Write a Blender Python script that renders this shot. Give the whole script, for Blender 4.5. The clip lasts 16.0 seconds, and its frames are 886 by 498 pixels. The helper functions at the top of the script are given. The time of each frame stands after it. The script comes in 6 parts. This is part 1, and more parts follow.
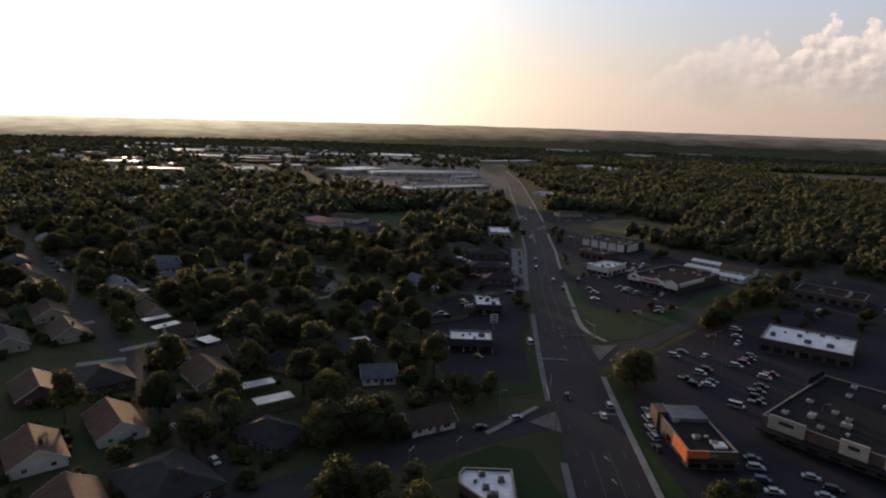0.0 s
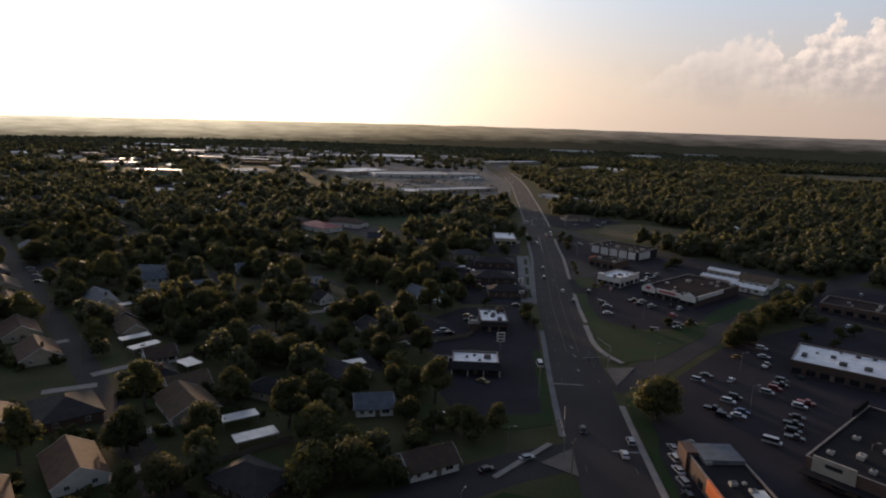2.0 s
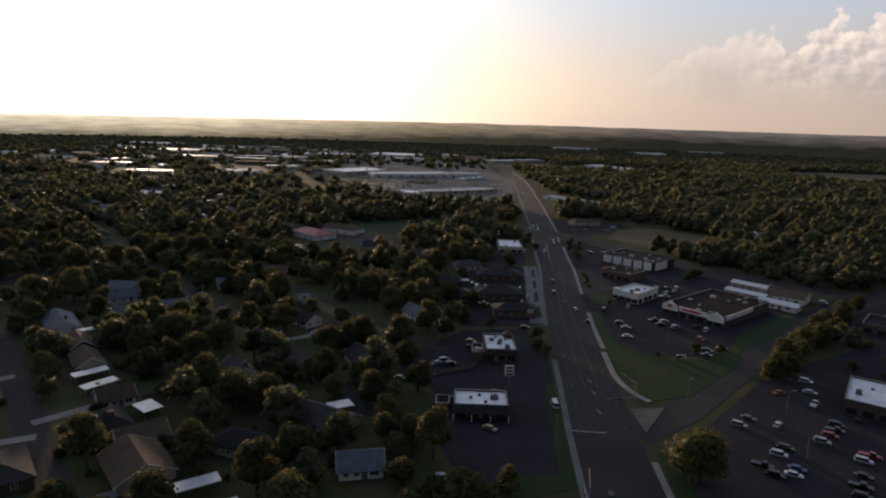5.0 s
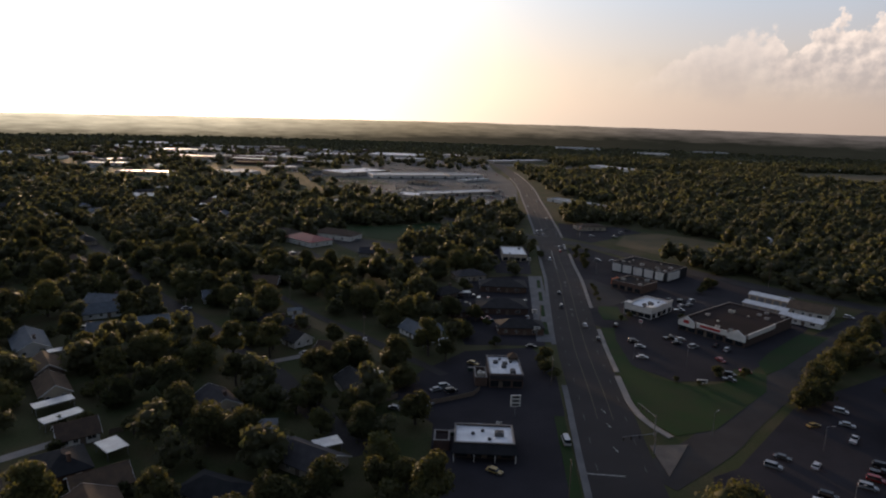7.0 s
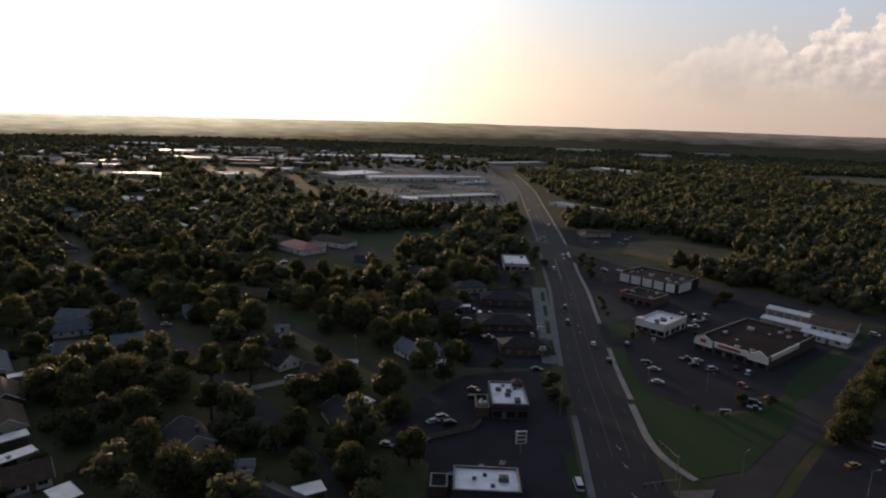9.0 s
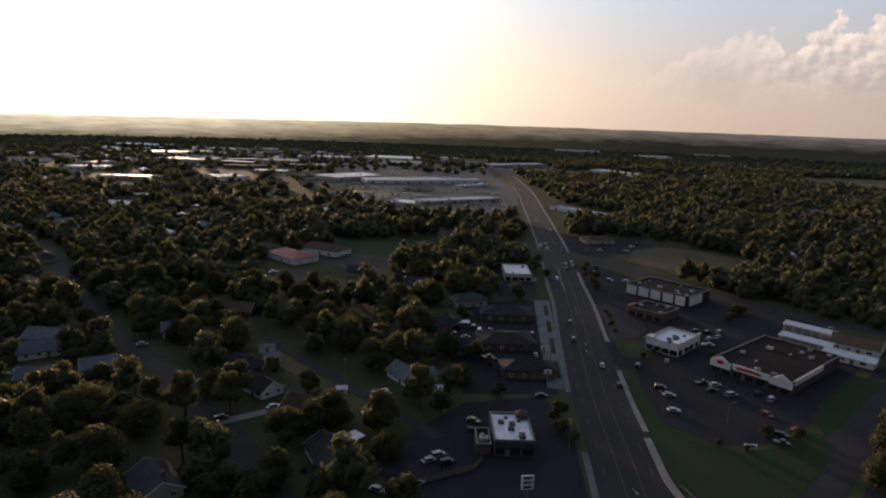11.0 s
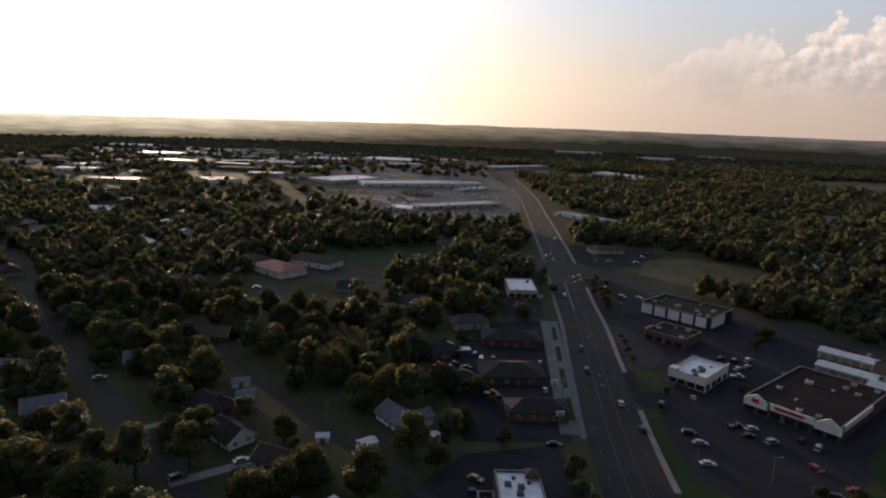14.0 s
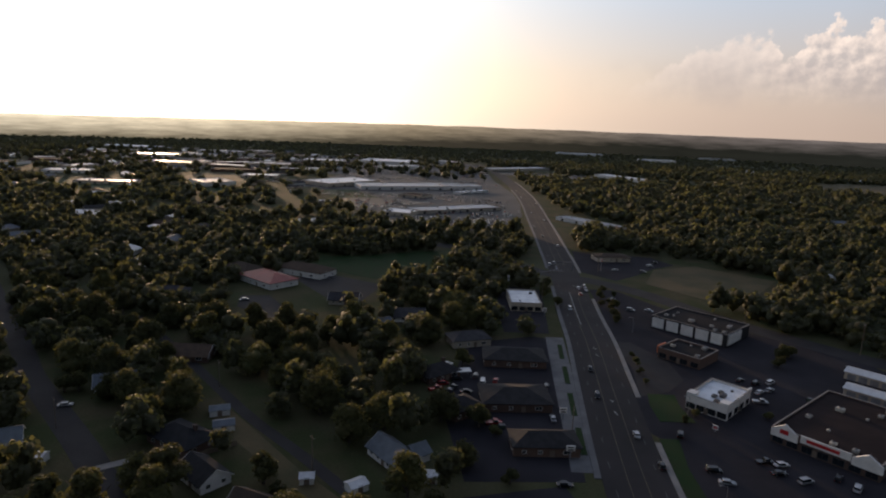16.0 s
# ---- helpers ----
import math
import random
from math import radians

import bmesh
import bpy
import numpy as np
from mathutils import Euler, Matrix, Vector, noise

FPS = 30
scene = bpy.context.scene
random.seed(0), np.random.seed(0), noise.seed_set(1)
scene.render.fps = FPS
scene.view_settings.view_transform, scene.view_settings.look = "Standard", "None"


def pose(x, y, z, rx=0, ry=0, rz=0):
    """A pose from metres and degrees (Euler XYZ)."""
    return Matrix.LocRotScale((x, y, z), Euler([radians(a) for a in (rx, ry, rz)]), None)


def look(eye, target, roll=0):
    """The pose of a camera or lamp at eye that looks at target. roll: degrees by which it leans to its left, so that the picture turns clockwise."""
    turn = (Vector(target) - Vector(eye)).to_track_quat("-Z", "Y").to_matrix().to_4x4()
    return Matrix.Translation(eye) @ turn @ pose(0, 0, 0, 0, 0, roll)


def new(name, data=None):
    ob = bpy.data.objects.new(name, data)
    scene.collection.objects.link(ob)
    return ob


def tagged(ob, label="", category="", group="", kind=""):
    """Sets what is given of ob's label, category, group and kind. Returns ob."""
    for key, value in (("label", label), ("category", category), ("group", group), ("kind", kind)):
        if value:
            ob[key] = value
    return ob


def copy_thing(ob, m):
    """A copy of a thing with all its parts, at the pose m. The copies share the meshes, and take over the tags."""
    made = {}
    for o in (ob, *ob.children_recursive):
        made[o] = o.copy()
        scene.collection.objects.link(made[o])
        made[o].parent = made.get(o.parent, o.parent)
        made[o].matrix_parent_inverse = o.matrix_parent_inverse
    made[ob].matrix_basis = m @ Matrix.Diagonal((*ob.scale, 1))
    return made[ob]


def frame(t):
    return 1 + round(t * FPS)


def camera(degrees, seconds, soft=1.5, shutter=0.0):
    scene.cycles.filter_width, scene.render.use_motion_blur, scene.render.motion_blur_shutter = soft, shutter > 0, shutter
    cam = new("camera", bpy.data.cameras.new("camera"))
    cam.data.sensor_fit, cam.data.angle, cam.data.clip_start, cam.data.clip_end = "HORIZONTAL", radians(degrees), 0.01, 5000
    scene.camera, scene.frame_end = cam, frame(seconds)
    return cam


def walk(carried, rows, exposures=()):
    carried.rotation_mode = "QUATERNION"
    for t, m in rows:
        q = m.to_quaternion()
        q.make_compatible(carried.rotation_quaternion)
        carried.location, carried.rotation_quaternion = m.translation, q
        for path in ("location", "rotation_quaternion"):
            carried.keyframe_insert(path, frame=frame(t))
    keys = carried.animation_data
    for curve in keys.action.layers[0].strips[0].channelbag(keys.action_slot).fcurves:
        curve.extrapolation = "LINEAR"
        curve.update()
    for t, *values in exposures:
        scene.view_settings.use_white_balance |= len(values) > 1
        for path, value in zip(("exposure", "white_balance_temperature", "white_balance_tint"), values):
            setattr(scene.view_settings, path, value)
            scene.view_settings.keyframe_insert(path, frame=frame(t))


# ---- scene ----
cam = camera(69.5, 16.0, soft=2.1)
PATH = [
    (0, (1.005, -1.01, 69.825), (0.977, 0.952, 69.438), 1.9),
    (0.5, (1.016, 3.29, 69.951), (0.987, 5.252, 69.564), 1.9),
    (1, (1.001, 7.572, 70.131), (0.971, 9.534, 69.744), 1.9),
    (1.5, (0.921, 11.852, 70.348), (0.893, 13.814, 69.961), 1.9),
    (2, (0.783, 16.223, 70.564), (0.746, 18.185, 70.177), 1.9),
    (2.5, (0.692, 20.619, 70.786), (0.657, 22.581, 70.398), 1.9),
    (3, (0.637, 24.938, 71.012), (0.596, 26.899, 70.623), 1.9),
    (3.5, (0.526, 29.386, 71.279), (0.489, 31.348, 70.889), 1.9),
    (4, (0.489, 33.826, 71.533), (0.452, 35.787, 71.14), 1.8),
    (6.5, (0.539, 55.708, 73.378), (0.494, 57.667, 72.979), 1.8),
    (7, (0.488, 59.897, 73.562), (0.442, 61.856, 73.162), 1.8),
    (7.5, (0.385, 64.241, 73.782), (0.333, 66.2, 73.382), 1.9),
    (8, (0.363, 68.479, 73.977), (0.311, 70.438, 73.577), 1.9),
    (8.5, (0.4, 72.721, 74.171), (0.35, 74.68, 73.772), 1.9),
    (9, (0.394, 76.912, 74.366), (0.349, 78.871, 73.968), 1.9),
    (11.5, (0.032, 97.199, 75.871), (-0.005, 99.159, 75.474), 2.0),
    (12, (0.029, 101.336, 76.025), (-0.009, 103.296, 75.628), 2.1),
    (12.5, (0.047, 105.545, 76.191), (0.009, 107.504, 75.793), 2.0),
    (13, (0.081, 109.861, 76.384), (0.043, 111.82, 75.988), 2.0),
    (13.5, (0.058, 113.984, 76.584), (0.022, 115.944, 76.187), 2.0),
    (14, (-0.07, 118.115, 76.839), (-0.107, 120.075, 76.443), 2.1),
    (14.5, (-0.247, 122.154, 77.059), (-0.284, 124.115, 76.664), 2.1),
    (15, (-0.37, 126.195, 77.239), (-0.409, 128.155, 76.844), 2.1),
    (15.5, (-0.433, 130.335, 77.379), (-0.469, 132.296, 76.985), 2.2),
    (16, (-0.484, 134.398, 77.472), (-0.517, 136.358, 77.079), 2.2),
]
EXPOSURES = [(0, 0.0), (16, 0.0)]
PLAN = 1.25   # metres to one unit of the plan below
walk(cam, [(t, look(Vector(eye) * PLAN, Vector(target) * PLAN, roll)) for t, eye, target, roll in PATH], EXPOSURES)

# ---- sky and sun ----
SUN_AZ, SUN_EL = radians(-26), radians(4.2)
SUN_DIR = Vector((math.sin(SUN_AZ) * math.cos(SUN_EL), math.cos(SUN_AZ) * math.cos(SUN_EL), math.sin(SUN_EL)))
sun = new("sun", bpy.data.lights.new("sun", "SUN"))
sun.data.energy, sun.data.angle, sun.data.color = 4.4, radians(3.0), (1.0, 0.66, 0.4)
sun.matrix_world = look(SUN_DIR * 500, (0, 0, 0))

world = bpy.data.worlds.new("evening_sky")
scene.world = world
world.use_nodes = True


class Nodes:
    """Short names for building a node tree."""

    def __init__(self, tree):
        self.tree = tree
        tree.nodes.clear()

    def add(self, kind, **props):
        n = self.tree.nodes.new(kind)
        for k, v in props.items():
            if k == "op":
                n.operation = v
            elif k == "blend":
                n.data_type, n.blend_type = "RGBA", v
        return n

    def link(self, a, b):
        self.tree.links.new(a, b)

    def put(self, socket, value):
        if isinstance(value, (int, float)):
            socket.default_value = value
        elif isinstance(value, (tuple, list)):
            socket.default_value = (*value, 1.0) if len(value) == 3 and socket.type == "RGBA" else value
        else:
            self.link(value, socket)

    def math(self, op, a, b=0.0, c=0.0, clamp=False):
        n = self.add("ShaderNodeMath", op=op)
        n.use_clamp = clamp
        for s, v in zip(n.inputs, (a, b, c)):
            self.put(s, v)
        return n.outputs[0]

    def mix(self, f, a, b, blend="MIX"):
        n = self.add("ShaderNodeMix", blend=blend)
        self.put(n.inputs[0], f)
        self.put(n.inputs[6], a)
        self.put(n.inputs[7], b)
        return n.outputs[2]

    def noise(self, vec, scale, detail=3.0, rough=0.55):
        n = self.add("ShaderNodeTexNoise")
        self.link(vec, n.inputs["Vector"])
        n.inputs["Scale"].default_value, n.inputs["Detail"].default_value, n.inputs["Roughness"].default_value = scale, detail, rough
        return n.outputs["Fac"]

    def span(self, v, a, b, c=0.0, d=1.0, smooth=False):
        n = self.add("ShaderNodeMapRange")
        n.interpolation_type = "SMOOTHSTEP" if smooth else "LINEAR"
        for s, x in zip(n.inputs, (v, a, b, c, d)):
            self.put(s, x)
        return n.outputs[0]

    def ramp(self, f, stops):
        n = self.add("ShaderNodeValToRGB")
        self.put(n.inputs[0], f)
        e = n.color_ramp.elements
        while len(e) < len(stops):
            e.new(0.5)
        for el, (p, c) in zip(e, stops):
            el.position, el.color = p, (*((c, c, c) if isinstance(c, (int, float)) else c), 1.0)
        return n.outputs[0]


def make_sky():
    n = Nodes(world.node_tree)
    co = n.add("ShaderNodeTexCoord").outputs["Generated"]
    xyz = n.add("ShaderNodeSeparateXYZ")
    n.link(co, xyz.inputs[0])
    x, y, z = xyz.outputs
    az = n.math("MULTIPLY", n.math("ARCTAN2", x, y), 57.2958)
    el = n.math("MULTIPLY", n.math("ARCSINE", z), 57.2958)
    sky = n.add("ShaderNodeTexSky")
    sky.sky_type, sky.sun_disc = "NISHITA", False
    sky.sun_elevation, sky.sun_rotation = SUN_EL, SUN_AZ
    sky.air_density, sky.dust_density, sky.ozone_density = 1.0, 2.5, 1.2
    col = n.mix(1.0, sky.outputs[0], (SKY_STRENGTH,) * 3, "MULTIPLY")
    # haze: the bright veil round a low sun, fading away from it
    dot = n.add("ShaderNodeVectorMath", op="DOT_PRODUCT")
    n.link(co, dot.inputs[0])
    dot.inputs[1].default_value = SUN_DIR
    away = n.math("MULTIPLY", n.math("ARCCOSINE", n.math("MINIMUM", dot.outputs["Value"], 1.0)), 57.2958)
    glow = n.math("POWER", 2.718, n.math("MULTIPLY", n.math("POWER", n.math("DIVIDE", away, 29.0), 2.0), -1.0))
    col = n.mix(1.0, col, n.mix(1.0, n.ramp(n.span(away, 0, 70), [(0.0, (1.3, 1.25, 1.15)), (0.45, (0.98, 0.88, 0.73)), (1.0, (0.55, 0.54, 0.6))]), glow, "MULTIPLY"), "ADD")
    low = n.math("MULTIPLY", n.math("POWER", 2.718, n.math("MULTIPLY", n.math("POWER", n.math("DIVIDE", away, 33.0), 2.0), -1.0)), n.span(el, 11, 0, 0.0, 1.0, smooth=True))
    col = n.mix(1.0, col, n.mix(1.0, (0.32, 0.22, 0.1), low, "MULTIPLY"), "ADD")
    # pale evening air: rosy at the horizon, blue overhead
    veil = n.ramp(n.span(el, 0, 90), [(0.0, (0.56, 0.43, 0.36)), (0.05, (0.53, 0.45, 0.42)), (0.12, (0.46, 0.53, 0.65)), (0.3, (0.29, 0.35, 0.5)), (1.0, (0.2, 0.25, 0.41))])
    veil = n.mix(1.0, veil, n.span(away, 55, 110, 1.0, 0.4), "MULTIPLY")
    col = n.mix(1.0, col, veil, "ADD")
    # cumulus towers on the far side of the road
    azel = n.add("ShaderNodeCombineXYZ")
    n.link(az, azel.inputs[0])
    n.link(el, azel.inputs[1])
    def billow(du, dv):
        shift = n.add("ShaderNodeVectorMath", op="ADD")
        n.link(azel.outputs[0], shift.inputs[0])
        shift.inputs[1].default_value = (du, dv, 0)
        cells = n.add("ShaderNodeTexVoronoi")
        cells.feature, cells.voronoi_dimensions = "SMOOTH_F1", "2D"
        n.link(shift.outputs[0], cells.inputs["Vector"])
        for key, value in (("Scale", 0.62), ("Detail", 3.0), ("Roughness", 0.55), ("Smoothness", 0.35)):
            cells.inputs[key].default_value = value
        return n.math("SUBTRACT", 1.0, cells.outputs["Distance"])

    big, lee = billow(0, 0), billow(-0.4, 0.3)
    top = n.ramp(n.span(az, 10.3, 50.3), [(0.0, 0.0), (0.0875, 0.33), (0.15, 0.5), (0.225, 0.66), (0.3, 0.76), (0.36, 0.79), (0.385, 0.6), (0.415, 0.76), (0.44, 0.86), (0.465, 0.92), (0.4875, 0.78),
                                      (0.515, 0.88), (0.575, 0.84), (0.7, 0.6), (1.0, 0.2)])
    edge = n.math("SUBTRACT", n.math("ADD", n.math("MULTIPLY", top, 10.3), n.math("MULTIPLY", n.math("SUBTRACT", big, 0.6), n.span(az, 23, 27, 1.0, 2.2))), el)
    body = n.span(edge, 0.0, 0.7, smooth=True)
    base = n.span(el, 1.8, 5.5, smooth=True)
    rim = n.math("POWER", 2.718, n.math("DIVIDE", n.math("MAXIMUM", edge, 0.0), -1.0))
    relief = n.math("MULTIPLY", n.math("SUBTRACT", big, lee), n.span(az, 23, 27, 0.3, 1.0))
    lit = n.math("ADD", n.math("ADD", n.math("MULTIPLY", rim, 0.6), 0.28), relief, clamp=True)
    puff = n.mix(lit, (0.6, 0.525, 0.5), (1.14, 0.93, 0.8))
    col = n.mix(n.math("MULTIPLY", n.math("MULTIPLY", body, base), n.span(az, 14, 29, 0.4, 0.82)), col, puff)
    deck = n.math("MULTIPLY", n.span(n.noise(azel.outputs[0], 0.16, 4.0), 0.42, 0.62, smooth=True), n.math("MULTIPLY", n.span(el, 1.0, 3.5, smooth=True), n.span(el, 6.5, 4.0, smooth=True)))
    col = n.mix(n.math("MULTIPLY", deck, n.span(az, 8, 24, 0.0, 0.35)), col, (0.42, 0.36, 0.36))
    bg = n.add("ShaderNodeBackground")
    n.link(col, bg.inputs[0])
    out = n.add("ShaderNodeOutputWorld")
    n.link(bg.outputs[0], out.inputs[0])


SKY_STRENGTH = 0.03
make_sky()


# ---- materials ----
def mat(name, c, c2=None, rough=0.8, metal=0.0, scale=0.5, fine=6.0, bump=0.15, vary=0.0, island=0.0, through_light=0.0, spec=0.4, stops=(0.35, 0.65)):
    """Two tones in large patches, finer grain over them, a little relief; vary: change from object to object."""
    m = bpy.data.materials.new(name)
    m.use_nodes = True
    n = Nodes(m.node_tree)
    co = n.add("ShaderNodeTexCoord").outputs["Object"]
    col = n.mix(n.span(n.noise(co, scale, 4.0), stops[0], stops[1]), c, c2 or tuple(v * 0.72 for v in c))
    grain = n.noise(co, fine, 3.0, 0.7)
    col = n.mix(0.5, col, n.ramp(grain, [(0.25, 0.45), (0.75, 1.0)]), "MULTIPLY")
    if vary:
        r = n.add("ShaderNodeObjectInfo").outputs["Random"]
        col = n.mix(1.0, col, n.ramp(r, [(0.0, (1 - vary, 1 - vary * 0.9, 1 - vary)), (0.5, (1.0, 0.95, 0.9)), (1.0, (1 + vary * 1.2, 1 + vary, 1 + vary * 0.4))]), "MULTIPLY")
    if island:
        r = n.add("ShaderNodeNewGeometry").outputs["Random Per Island"]
        col = n.mix(1.0, col, n.ramp(r, [(0.0, 1 - island), (1.0, 1 + island)]), "MULTIPLY")
    p = n.add("ShaderNodeBsdfPrincipled")
    n.link(col, p.inputs["Base Color"])
    p.inputs["Metallic"].default_value = metal
    p.inputs["Specular IOR Level"].default_value = spec
    n.put(p.inputs["Roughness"], n.span(grain, 0.2, 0.8, max(rough - 0.12, 0.02), min(rough + 0.12, 1.0)))
    if bump:
        b = n.add("ShaderNodeBump")
        b.inputs["Strength"].default_value, b.inputs["Distance"].default_value = bump, 0.05
        n.link(grain, b.inputs["Height"])
        n.link(b.outputs[0], p.inputs["Normal"])
    end = p.outputs[0]
    if through_light:
        tr = n.add("ShaderNodeBsdfTranslucent")
        n.link(n.mix(1.0, col, (1.15, 1.15, 0.7), "MULTIPLY"), tr.inputs[0])
        ms = n.add("ShaderNodeMixShader")
        ms.inputs[0].default_value = through_light
        n.link(end, ms.inputs[1])
        n.link(tr.outputs[0], ms.inputs[2])
        end = ms.outputs[0]
    out = n.add("ShaderNodeOutputMaterial")
    n.link(end, out.inputs[0])
    return m


def ground_material():
    m = bpy.data.materials.new("ground_grass_and_soil")
    m.use_nodes = True
    n = Nodes(m.node_tree)
    co = n.add("ShaderNodeTexCoord").outputs["Object"]
    patch = n.noise(co, 0.006, 3.0)
    col = n.mix(n.span(n.noise(co, 0.06, 5.0), 0.4, 0.62), (0.046, 0.056, 0.022), (0.08, 0.068, 0.036))
    col = n.mix(n.math("MULTIPLY", n.span(patch, 0.5, 0.62), 0.7), col, (0.08, 0.08, 0.042))
    grain = n.noise(co, 1.6, 4.0, 0.7)
    col = n.mix(0.6, col, n.ramp(grain, [(0.25, 0.4), (0.75, 1.1)]), "MULTIPLY")
    p = n.add("ShaderNodeBsdfPrincipled")
    n.link(col, p.inputs["Base Color"])
    p.inputs["Roughness"].default_value, p.inputs["Specular IOR Level"].default_value = 0.92, 0.06
    b = n.add("ShaderNodeBump")
    b.inputs["Strength"].default_value, b.inputs["Distance"].default_value = 0.4, 0.2
    n.link(grain, b.inputs["Height"])
    n.link(b.outputs[0], p.inputs["Normal"])
    n.link(p.outputs[0], n.add("ShaderNodeOutputMaterial").inputs[0])
    return m


